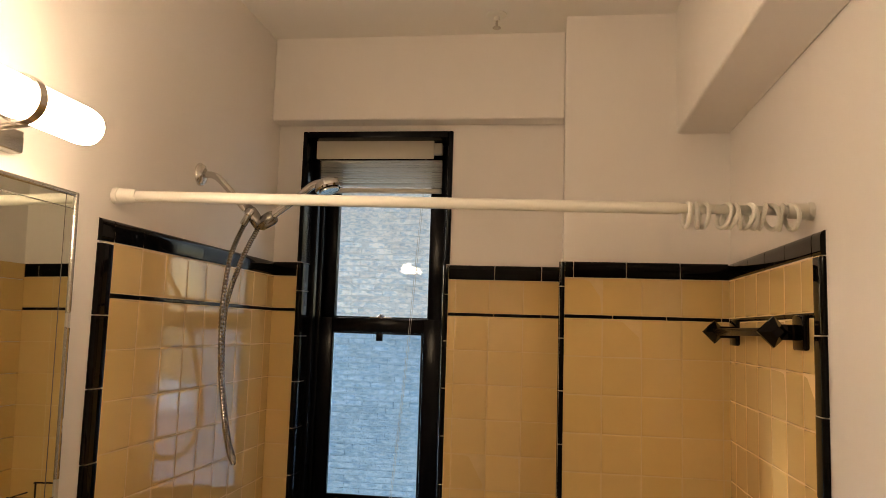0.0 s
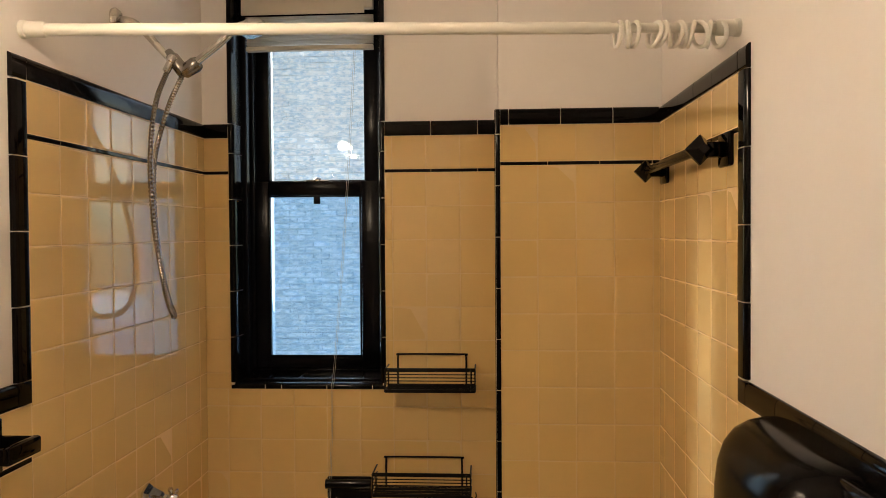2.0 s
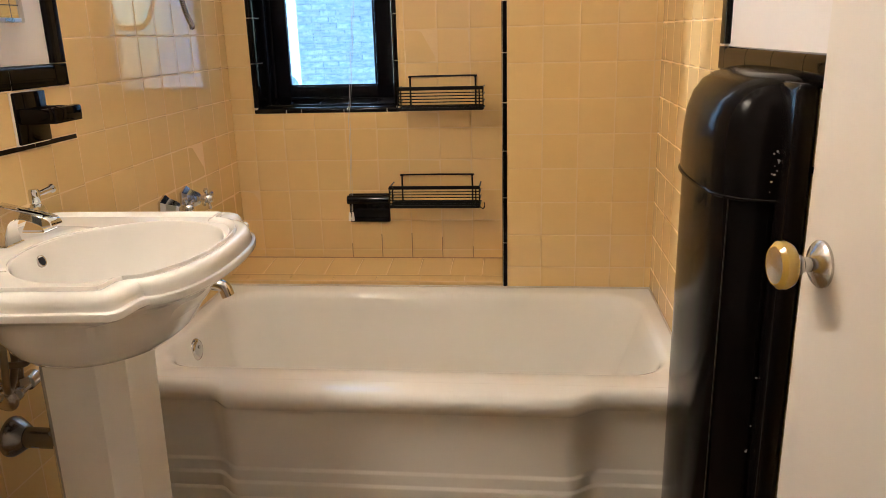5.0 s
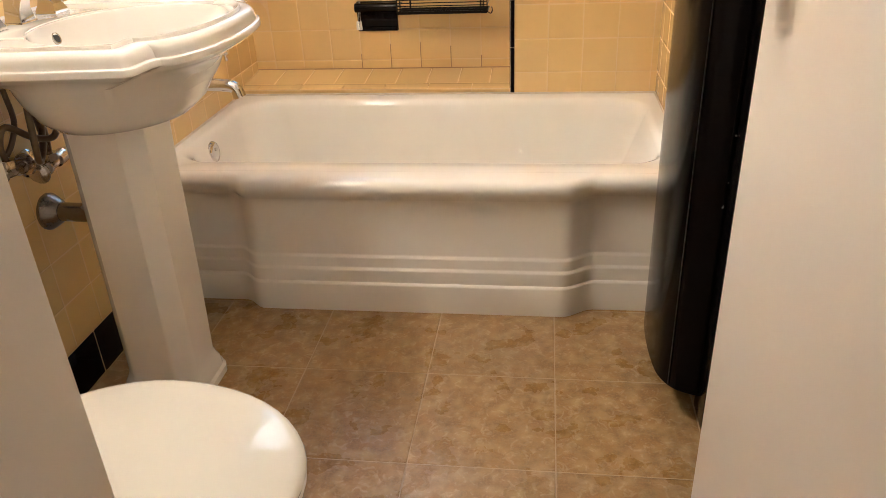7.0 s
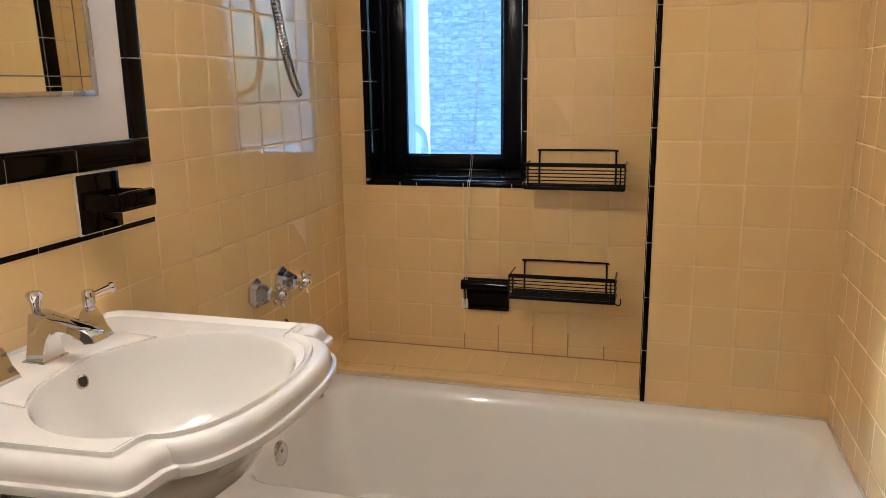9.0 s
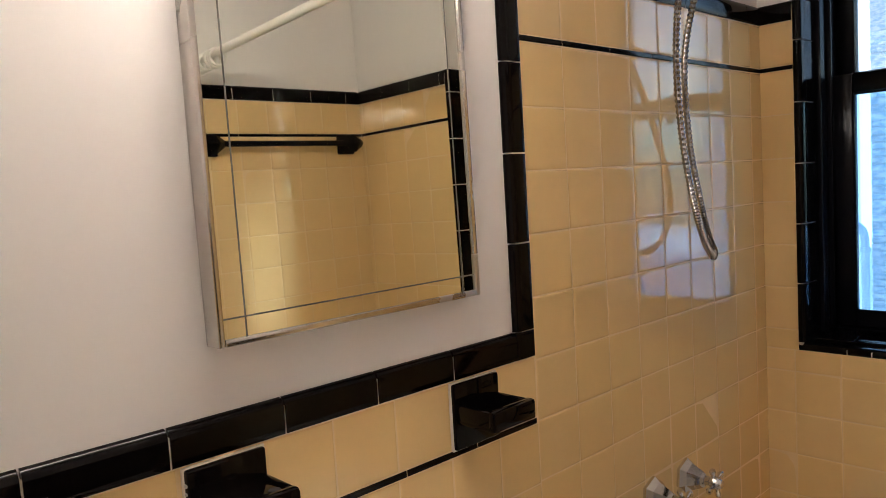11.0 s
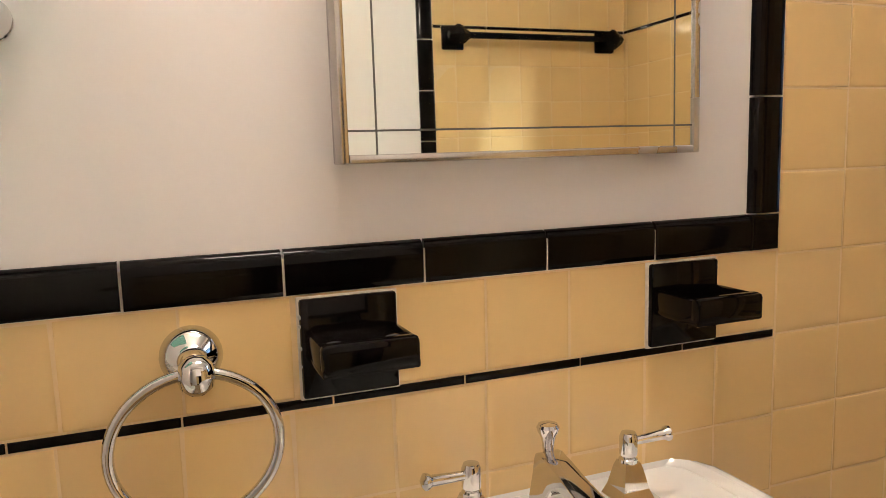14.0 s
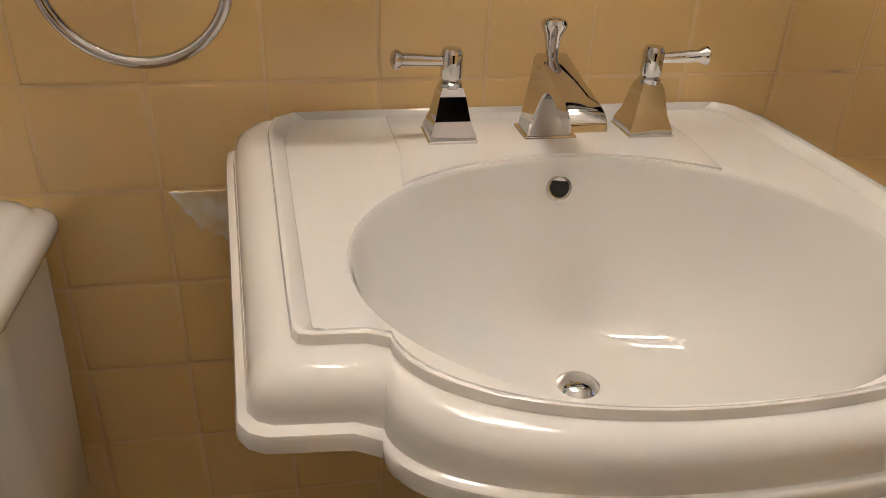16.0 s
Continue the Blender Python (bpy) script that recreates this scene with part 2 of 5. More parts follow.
# ---- walls, ceiling, floor ----
wall_left = structure("wall_left", box(PL - 0.12, PL, -0.01, 2.85, 0, 2.75), PLASTER, "cream painted plaster wall above glazed yellow tile")
wall_right = structure("wall_right", box(PR, PR + 0.12, -0.01, 2.85, 0, 2.75), PLASTER, "cream painted plaster wall above glazed yellow tile")
WX0, WX1, WZ0, WZ1 = -0.812, -0.312, 0.962, 2.278  # the window's opening
bm = box(PL, WX0, PB, 2.80, 0, CEIL + 0.1)
box(WX1, PR, PB, 2.80, 0, CEIL + 0.1, bm=bm)
box(WX0, WX1, PB, 2.80, 0, WZ0, bm=bm)
box(WX0, WX1, PB, 2.80, WZ1, CEIL + 0.1, bm=bm)
wall_back = structure("wall_back", bm, PLASTER, "tiled window wall with painted plaster above")
wall_column = structure("wall_column", box(0.068, PR, PC, PB, 0, CEIL + 0.05, 0.001), PLASTER, "boxed-out pier with yellow tile and plaster")
structure("beam", box(PL, 0.068, 2.425, PB, 2.310, CEIL + 0.05, 0.006), PLASTER, "painted plaster beam over the window", "beam")
structure("soffit", box(0.394, PR, FRONT, PC, 2.222, CEIL + 0.05, 0.006), PLASTER, "painted plaster soffit along the wall", "soffit")
structure("ceiling", box(PL - 0.1, PR + 0.1, -0.01, 2.85, CEIL, CEIL + 0.1), CEILING, "cream painted ceiling", "ceiling")
bm = box(PL, -0.125, -0.01, FRONT, 0, CEIL)
box(0.515, PR, -0.01, FRONT, 0, CEIL, bm=bm)
box(-0.125, 0.515, -0.01, FRONT, 2.06, CEIL, bm=bm)
structure("wall_front", bm, PLASTER, "painted plaster wall round the doorway")
bm = box(-1.1, 1.3, -1.6, -1.5, 0, 2.7)
box(-1.2, -1.1, -1.6, -0.01, 0, 2.7, bm=bm)
box(1.3, 1.4, -1.6, -0.01, 0, 2.7, bm=bm)
box(-1.2, PL, -0.01, 0.1, 0, 2.7, bm=bm)
box(PR, 1.4, -0.011, 0.1, 0, 2.7, bm=bm)
structure("wall_hall", bm, PLASTER, "plain painted hall wall outside the door")
structure("ceiling_hall", box(-1.2, 1.4, -1.6, -0.01, 2.6, 2.7), CEILING, "plain painted hall ceiling", "ceiling")
floor = structure("floor", box(-1.2, 1.4, -1.6, 2.85, -0.1, -0.0014), FLOOR_GROUT, "tan ceramic tile floor with sanded grout", "floor")

# door frame
jamb = thing("door_frame", (0.2, 0.05, 0), "cream painted wooden door frame", "door frame", kind="structure")
part("jamb", box(-0.125, -0.103, -0.012, FRONT + 0.002, 0, 2.04, 0.002), DOOR_PAINT, jamb)
part("jamb", box(0.495, 0.515, -0.012, FRONT + 0.002, 0, 2.04, 0.002), DOOR_PAINT, jamb)
part("head", box(-0.125, 0.515, -0.012, FRONT + 0.002, 2.04, 2.06, 0.002), DOOR_PAINT, jamb)
part("casing", box(-0.19, -0.113, -0.030, -0.012, 0, 2.12, 0.004), DOOR_PAINT, jamb)
part("casing", box(0.505, 0.58, -0.030, -0.012, 0, 2.12, 0.004), DOOR_PAINT, jamb)
part("strike_hole", lathe([(0.004, -0.003), (0.004, 0.0008)], axis((-0.103, 0.095, 1.0), (1, 0, 0)), 10), DARK, jamb)

# ---- tile work ----
LW = Matrix(((0, 0, 1, LEFT - TILE), (1, 0, 0, 0), (0, 1, 0, 0), (0, 0, 0, 1)))
BW = Matrix(((1, 0, 0, 0), (0, 0, -1, BACK + TILE), (0, 1, 0, 0), (0, 0, 0, 1)))
CW = Matrix(((1, 0, 0, 0), (0, 0, -1, COLUMN + TILE), (0, 1, 0, 0), (0, 0, 0, 1)))
RW = Matrix(((0, 0, -1, RIGHT + TILE), (-1, 0, 0, 0), (0, 1, 0, 0), (0, 0, 0, 1)))
made_pieces = {}
chance = random.Random(7)


def flat_piece(w, h, depth, mat, chamfer=0.0022):
    """A glazed tile with eased edges, its corner at the origin, its face towards +z."""
    key = ("flat", round(w, 3), round(h, 3), depth, mat.name)
    if key not in made_pieces:
        g, c = 0.0010, chamfer
        rings = []
        for i, z in ((g, 0.0), (g, depth - c * 0.75), (g + c * 0.22, depth - c * 0.34), (g + c * 0.75, depth - c * 0.12), (g + c * 1.7, depth - c * 0.03), (g + c * 3.2, depth)):
            rings.append([(i, i, z), (w - i, i, z), (w - i, h - i, z), (i, h - i, z)])
        me = finish(loft(rings, cap0=False), "tile", mat)
        max(me.polygons, key=lambda f: f.area).use_smooth = False
        made_pieces[key] = me
    return made_pieces[key]


def nosed_piece(length, width, mat):
    """A bullnosed trim piece: length along x, rounded edge towards +y, face towards +z."""
    key = ("nose", round(length, 3), width, mat.name)
    if key not in made_pieces:
        w = width
        prof = [(0.001, 0), (0.001, 0.0072), (0.0016, 0.0088), (0.0032, 0.0098), (0.010, 0.0104), (w - 0.016, 0.0108), (w - 0.009, 0.0100), (w - 0.0045, 0.0080), (w - 0.0014, 0.0050), (w, 0.0015), (w, 0)]
        bm = loft([[(x, y, z) for y, z in prof] for x in (0.0013, length - 0.0013)])
        made_pieces[key] = finish(bm, "trim_piece", mat)
    return made_pieces[key]


def finish(bm, name, mat):
    """A shared mesh with soft curves and crisp corners."""
    bmesh.ops.recalc_face_normals(bm, faces=bm.faces)
    for f in bm.faces:
        f.smooth = True
    for e in bm.edges:
        e.smooth = len(e.link_faces) == 2 and e.calc_face_angle() < 0.75
    me = bpy.data.meshes.new(name)
    bm.to_mesh(me)
    bm.free()
    me.materials.append(mat)
    return me


def lay(name, mesh, m, parent, tilt=0.0):
    ob = new(name, mesh)
    ob.parent = parent
    lean = [max(-1.6 * tilt, min(1.6 * tilt, chance.gauss(0, tilt))) for _ in range(2)]
    ob.matrix_basis = m @ pose(0, 0, 0, lean[0], lean[1], 0)
    return ob


def tile_field(parent, wall, rect, u0, v0, pu=0.111, pv=0.110, mat=YELLOW, skip=(), name="tile", tilt=0.16, depth=TILE):
    ua, ub, va, vb = rect

    def cuts(lo, hi, start, pitch):
        """Joint lines between lo and hi; no piece narrower than 2 cm."""
        first = math.floor((lo - start) / pitch) + 1
        lines = [start + k * pitch for k in range(first, first + 40)]
        return [lo] + [q for q in lines if lo + 0.02 < q < hi - 0.02] + [hi]

    us, vs = cuts(ua, ub, u0, pu), cuts(va, vb, v0, pv)
    for a, b in zip(us, us[1:]):
        for c, d in zip(vs, vs[1:]):
            if b - a < 0.004 or d - c < 0.004 or any(a < su < b and c < sv < d for su, sv in skip):
                continue
            lay(name, flat_piece(b - a, d - c, depth, mat), wall @ Matrix.Translation((a, c, chance.uniform(-0.0003, 0.0003))), parent, tilt)


def trim_run(parent, wall, u, v, length, angle, width=0.049, pitch=0.1525, first=None, mat=BLACK, name="trim_piece"):
    """Bullnosed pieces end to end from (u, v), along the direction angle on the wall; the rounded edge lies to its left."""
    at = 0.0
    step = first or pitch
    gm = box(0.001, length - 0.001, 0.001, width - 0.010, -0.001, 0.0090)
    gm.transform(wall @ Matrix.Translation((u, v, 0)) @ Matrix.Rotation(radians(angle), 4, "Z"))
    part("grout", gm, PALE_GROUT, parent, "pale grout between the trim pieces", smooth=False)
    while at < length - 0.004:
        n = min(step, length - at)
        m = wall @ Matrix.Translation((u, v, 0)) @ Matrix.Rotation(radians(angle), 4, "Z") @ Matrix.Translation((at, 0, chance.uniform(0, 0.0008)))
        lay(name, nosed_piece(n, width, mat), m, parent, 0.12)
        at += step
        step = pitch


def strip_run(parent, wall, u, v, length, height=0.012, pitch=0.1525, first=None):
    at, step = 0.0, first or pitch
    while at < length - 0.004:
        n = min(step, length - at)
        lay("strip_piece", flat_piece(n, height, TILE + 0.0006, BLACK, 0.0012), wall @ Matrix.Translation((u + at, v, 0)), parent, 0.05)
        at += step
        step = pitch


def bed(parent, wall, rects, mat=GROUT):
    bm = bmesh.new()
    for ua, ub, va, vb in rects:
        box(ua, ub, va, vb, -0.002, BED, bm=bm)
    bm.transform(wall)
    part("grout", bm, mat, parent, "pale grout between the tiles", smooth=False)


ROW = 1.668  # a joint of the tub surround's rows
T0, T1, T2 = 1.680, 1.787, 1.836  # top row and top border
W0, W1, W2 = 1.016, 1.125, 1.174  # the same of the low wainscot
VL = 1.546  # inner edge of the upright border on the left wall
VR = 1.606  # the same on the right wall
# ---- window ----
window = thing("window_1", (-0.56, 2.6, WZ0), "black painted double-hung sash window in a tiled reveal", "window", kind="structure")


def frame_bars(x0, x1, z0, z1, y0, y1, left, right, bottom, top, parent, names=("stile", "stile", "rail", "rail"), mat=BLACK_PAINT, bevel=0.003):
    part(names[0], box(x0, x0 + left, y0, y1, z0, z1, bevel), mat, parent)
    part(names[1], box(x1 - right, x1, y0, y1, z0, z1, bevel), mat, parent)
    part(names[2], box(x0 + left, x1 - right, y0 + 0.001, y1 - 0.001, z0, z0 + bottom, bevel), mat, parent)
    part(names[3], box(x0 + left, x1 - right, y0 + 0.001, y1 - 0.001, z1 - top, z1, bevel), mat, parent)


# outer frame in the reveal
part("frame", box(WX0, WX0 + 0.020, 2.60, 2.79, WZ0, WZ1, 0.002), BLACK_PAINT, window)
part("frame", box(WX1 - 0.020, WX1, 2.60, 2.79, WZ0, WZ1, 0.002), BLACK_PAINT, window)
part("frame", box(WX0 + 0.02, WX1 - 0.02, 2.60, 2.79, WZ1 - 0.02, WZ1, 0.002), BLACK_PAINT, window)
part("parting_bead", box(WX0 + 0.020, WX0 + 0.032, 2.640, 2.660, 1.0, WZ1 - 0.02, 0.002), BLACK_PAINT, window)
part("parting_bead", box(WX1 - 0.032, WX1 - 0.020, 2.640, 2.660, 1.0, WZ1 - 0.02, 0.002), BLACK_PAINT, window)
part("window_sill", box(WX0 + 0.02, WX1 - 0.02, 2.64, 2.80, 0.975, 0.996, 0.003), BLACK_PAINT, window)
# sashes
lower = thing("lower_sash", (-0.56, 2.68, 1.0), "black lower sash with one clear pane", "window sash", kind="structure")
lower.parent = window
lower.matrix_parent_inverse = window.matrix_basis.inverted()
GX0, GX1 = -0.738, -0.408
frame_bars(WX0 + 0.021, WX1 - 0.021, 0.997, 1.655, 2.665, 2.700, GX0 - WX0 - 0.021, WX1 - 0.021 - GX1, 0.040, 0.050, lower)
part("pane", box(GX0 - 0.004, GX1 + 0.004, 2.682, 2.686, 1.033, 1.609), SCREENED, lower, "clear glass pane", smooth=False).visible_shadow = False
frame_bars(GX0, GX1, 1.037, 1.605, 2.660, 2.668, 0.006, 0.006, 0.006, 0.006, lower, ("glazing_bead",) * 4, bevel=0.001)
upper = thing("upper_sash", (-0.56, 2.72, 1.65), "black upper sash with one clear pane", "window sash", kind="structure")
upper.parent = window
upper.matrix_parent_inverse = window.matrix_basis.inverted()
frame_bars(WX0 + 0.021, WX1 - 0.021, 1.625, WZ1 - 0.021, 2.702, 2.738, GX0 - 0.006 - WX0 - 0.021, WX1 - 0.027 - GX1, 0.036, 0.05, upper)
part("pane", box(GX0 - 0.010, GX1 + 0.010, 2.718, 2.722, 1.655, WZ1 - 0.06), GLASS, upper, "clear glass pane", smooth=False).visible_shadow = False
part("sash_lock", lathe([(0.0, 0), (0.016, 0), (0.016, 0.006), (0.010, 0.012), (0.004, 0.016), (0, 0.016)], pose(-0.565, 2.684, 1.655), 16), NICKEL, lower, "worn metal sash lock")
box(-0.605, -0.525, 2.672, 2.696, 1.655, 1.660, 0.001, bm=(lb := bmesh.new()))
part("lock_plate", lb, NICKEL, lower)
part("keeper", box(-0.575, -0.552, 2.656, 2.664, 1.575, 1.606, 0.002), BLACK_PAINT, lower)
part("casing", box(WX0 - 0.012, WX0 + 0.004, PB - 0.010, PB + 0.1, T2 + 0.002, WZ1 + 0.012, 0.003), BLACK_PAINT, window)
part("casing", box(WX1 - 0.004, WX1 + 0.012, PB - 0.010, PB + 0.1, T2 + 0.002, WZ1 + 0.012, 0.003), BLACK_PAINT, window)
part("casing", box(WX0 + 0.004, WX1 - 0.004, PB - 0.010, PB + 0.1, WZ1 - 0.010, WZ1 + 0.012, 0.003), BLACK_PAINT, window)

# blind, pulled up
blind = thing("mini_blind", (-0.58, 2.58, 2.09), "cream venetian mini blind pulled up under its valance", "blind")
part("valance", box(-0.790, -0.372, 2.548, 2.553, 2.205, 2.270, 0.002), BLIND, blind, "cream valance board")
part("headrail", box(-0.785, -0.345, 2.556, 2.585, 2.225, 2.262, 0.002), BLIND, blind)
for k in range(16):
    z = 2.110 + k * 0.0060 + 0.0008 * math.sin(k * 2.1)
    sl = [(-0.778, 2.556, z), (-0.345, 2.556, z + 0.0006), (-0.345, 2.568, z + 0.0026), (-0.345, 2.581, z + 0.0006), (-0.778, 2.581, z), (-0.778, 2.568, z + 0.002)]
    part("slat", loft([[Vector(p) for p in sl], [Vector(p) + Vector((0, 0, 0.0009)) for p in sl]]), BLIND, blind, smooth=False)
part("bottom_rail", box(-0.778, -0.345, 2.557, 2.581, 2.088, 2.104, 0.003), BLIND, blind, "cream bottom rail")
cord = thing("blind_cord", (-0.487, 2.45, 0.60), "thin pale blind cord hanging over the sill", "cord")
part("strand", tube(smooth_line([(-0.405, 2.575, 2.21), (-0.418, 2.575, 2.0), (-0.452, 2.56, 1.45), (-0.480, 2.51, 1.01), (-0.482, 2.486, 0.97), (-0.484, 2.485, 0.80), (-0.492, 2.478, 0.60)]), 0.0008, 6), CORD, cord)
part("strand", tube(smooth_line([(-0.402, 2.575, 2.21), (-0.412, 2.573, 2.0), (-0.446, 2.558, 1.45), (-0.475, 2.512, 1.01), (-0.476, 2.486, 0.97), (-0.480, 2.485, 0.80), (-0.486, 2.475, 0.60)]), 0.0008, 6), CORD, cord)
for dx in (-0.007, 0.004):
    part("tassel", lathe([(0.0015, 0.032), (0.004, 0.028), (0.0055, 0.008), (0.005, 0), (0, 0)], pose(-0.489 + dx, 2.474, 0.572), 10), WHITE_PLASTIC, cord, "white plastic tassel")

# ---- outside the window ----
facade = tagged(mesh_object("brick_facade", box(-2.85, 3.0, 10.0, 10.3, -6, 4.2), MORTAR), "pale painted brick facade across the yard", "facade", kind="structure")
BRK_W, BRK_H = 0.215, 0.082
brick_me = bpy.data.meshes.new("brick")
bb = box(0, BRK_W - 0.003, -0.020, 0.02, 0, BRK_H - 0.016, 0.010, segments=2)
bb.to_mesh(brick_me)
bb.free()
brick_me.materials.append(BRICK)
rows_n = 0
verts, faces = [], []
for r in range(-22, 46):
    for c in range(0, 11):
        x = -2.85 + c * BRK_W - (BRK_W / 2 if r % 2 else 0)
        z = 0.4 + r * BRK_H
        if x < -2.86:
            x = -2.85
        y = 10.0 + chance.uniform(-0.006, 0.008)
        if 2 <= r < 30 and c < 11 and rows_n < 300:
            ob = new("brick", brick_me)
            ob.parent = facade
            ob.matrix_basis = Matrix.Translation((x, y, z)) @ pose(0, 0, 0, chance.gauss(0, 7), 0, chance.gauss(0, 4))
            rows_n += 1
        else:
            k = len(verts)
            for dx, dy, dz in ((0, -.014, 0), (.212, -.014, 0), (.212, -.024, .066), (0, -.024, .066), (0, .02, 0), (.212, .02, 0), (.212, .02, .066), (0, .02, .066)):
                verts.append((x + dx, y + dy + chance.uniform(-.006, .006), z + dz))
            faces += [tuple(k + q for q in f) for f in ((0, 1, 2, 3), (0, 4, 5, 1), (1, 5, 6, 2), (2, 6, 7, 3), (3, 7, 4, 0))]
me = bpy.data.meshes.new("brickwork")
me.from_pydata(verts, [], faces)
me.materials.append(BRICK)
ob = new("brickwork", me)
ob.parent = facade
tagged(ob, kind="stuff")
# Emissive plane stands in for the bright strip left of the brickwork.
bd = bmesh.new()
loft([[Vector((-60, 70, -6)), Vector((20, 70, -6))], [Vector((-60, 70, 60)), Vector((20, 70, 60))]], closed=False, cap0=False, cap1=False, bm=bd)
structure("backdrop", bd, glow_material("backdrop_glow", (0.82, 0.92, 1.0), 0.6), "glowing backdrop plane beyond the facade", "sky")
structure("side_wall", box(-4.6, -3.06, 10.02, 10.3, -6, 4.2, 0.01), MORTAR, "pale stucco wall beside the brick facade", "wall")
elbow = thing("downpipe_elbow", (-2.93, 10.0, 0.6), "white painted downpipe elbow beside the brick facade", "pipe")
part("elbow", tube(smooth_line([(-3.07, 10.06, 0.70), (-3.00, 10.03, 0.66), (-2.94, 9.97, 0.61), (-2.915, 9.95, 0.52), (-2.91, 9.95, 0.30)]), 0.045, 12), MORTAR, elbow)
part("lower_pipe", tube([(-2.91, 9.95, 0.30), (-2.91, 9.95, -6.0)], 0.043, 12), MORTAR, elbow)
part("collar", lathe([(0.046, -0.03), (0.058, -0.026), (0.058, 0.026), (0.046, 0.03)], axis((-2.91, 9.95, 0.40), (0, 0, 1)), 14), MORTAR, elbow)
structure("ground", box(-60, 60, 2.9, 90, -6.2, -6.0), MORTAR, "paved yard far below the window", "ground")

# ---- shower fittings ----
shower = thing("hand_shower", (-0.90, 1.925, 2.03), "chrome hand shower on a wall arm with metal hose", "shower")
part("flange", lathe([(0, 0.010), (0.012, 0.012), (0.026, 0.007), (0.031, 0.001), (0.031, -0.004), (0, -0.004)], axis((PL + 0.004, 1.933, 2.019), (1, 0, 0))), NICKEL, shower)
part("arm", tube(smooth_line([(PL, 1.933, 2.019), (-0.875, 1.932, 2.017), (-0.845, 1.931, 1.998), (-0.775, 1.932, 1.923)]), 0.0092, 14), NICKEL, shower)
part("diverter", lathe([(0.014, -0.030), (0.017, -0.026), (0.017, 0.020), (0.013, 0.026), (0.012, 0.040)], axis((-0.752, 1.935, 1.905), (-0.62, 0, 0.78)), 18), DARK_NICKEL, shower, "dark satin metal diverter bracket")
part("holder", lathe([(0.012, -0.022), (0.018, -0.015), (0.020, 0.02), (0.016, 0.03)], axis((-0.722, 1.938, 1.893), (0.80, -0.1, 0.45)), 18), DARK_NICKEL, shower)
part("handle", tube(smooth_line([(-0.735, 1.938, 1.885), (-0.69, 1.930, 1.915), (-0.64, 1.922, 1.948), (-0.59, 1.912, 1.985), (-0.555, 1.906, 1.995)]), 0.0098, 14), CHROME, shower)
part("spray_head", lathe([(0.009, 0.020), (0.022, 0.015), (0.032, 0.004), (0.034, -0.008), (0.031, -0.013), (0, -0.014)], axis((-0.545, 1.903, 1.985), (-0.35, 0.08, 0.93)), 24), CHROME, shower)
part("spray_plate", lathe([(0.027, 0.002), (0.026, -0.002), (0, -0.003)], axis((-0.5393, 1.9016, 1.9690), (-0.35, 0.08, 0.93)), 24), NICKEL, shower)
# the hose hangs as one long loop that swings out along the tub
near_line = [(-0.770, 1.922, 1.890), (-0.805, 1.925, 1.800), (-0.831, 1.948, 1.66), (-0.836, 1.975, 1.50), (-0.830, 2.004, 1.37), (-0.822, 2.024, 1.29)]
far_line = [(-0.735, 1.936, 1.885), (-0.780, 1.935, 1.790), (-0.824, 1.952, 1.66), (-0.835, 1.976, 1.50), (-0.830, 2.004, 1.37), (-0.822, 2.024, 1.29)]
swing = [0.0, 0.018, 0.048, 0.080, 0.094, 0.070]
out_dir = Vector((-0.40, 0.916, 0))
strand_a = [Vector(p) - out_dir * w for p, w in zip(near_line, swing)]
strand_b = [Vector(p) + out_dir * w for p, w in zip(far_line, swing)]
foot = [Vector((-0.814, 2.036, 1.250)) + out_dir * d + Vector((0, 0, h)) for d, h in ((-0.038, 0.006), (0.0, 0.0), (0.038, 0.006))]
part("hose", tube(smooth_line(strand_a + foot + strand_b[::-1], 30), 0.0054, 10, ridged=0.42), HOSE, shower, "ribbed metal hose")
part("hose_nut", lathe([(0.0075, -0.018), (0.0098, -0.015), (0.0098, 0.010), (0.0125, 0.013), (0.0125, 0.024), (0.008, 0.030)], axis((-0.768, 1.922, 1.897), (0.45, 0.05, 0.90)), 16), NICKEL, shower)


def cross_valve(at, name, handle=True):
    ob = thing(name, at, "chrome tub valve with a cross handle on the tiled wall", "valve", "tub valves")
    x, y, z = at
    part("escutcheon", lathe([(0.038, 0), (0.040, 0.003), (0.040, 0.008), (0.030, 0.020), (0.018, 0.046), (0.013, 0.052)], axis(at, (1, 0, 0), 22.5), 6), CHROME, ob, "faceted chrome escutcheon", smooth=False)
    part("stem", lathe([(0.010, 0.04), (0.010, 0.062), (0.014, 0.066), (0.014, 0.082), (0.009, 0.090), (0, 0.091)], axis(at, (1, 0, 0)), 16), CHROME, ob)
    for k in range(4):
        a = radians(20 + 90 * k)
        d = Vector((0, math.cos(a), math.sin(a)))
        part("handle_arm", lathe([(0.0045, 0.006), (0.005, 0.020), (0.0075, 0.029), (0.006, 0.034), (0, 0.035)], axis(Vector(at) + Vector((0.074, 0, 0)), d), 12), CHROME, ob)
    return ob


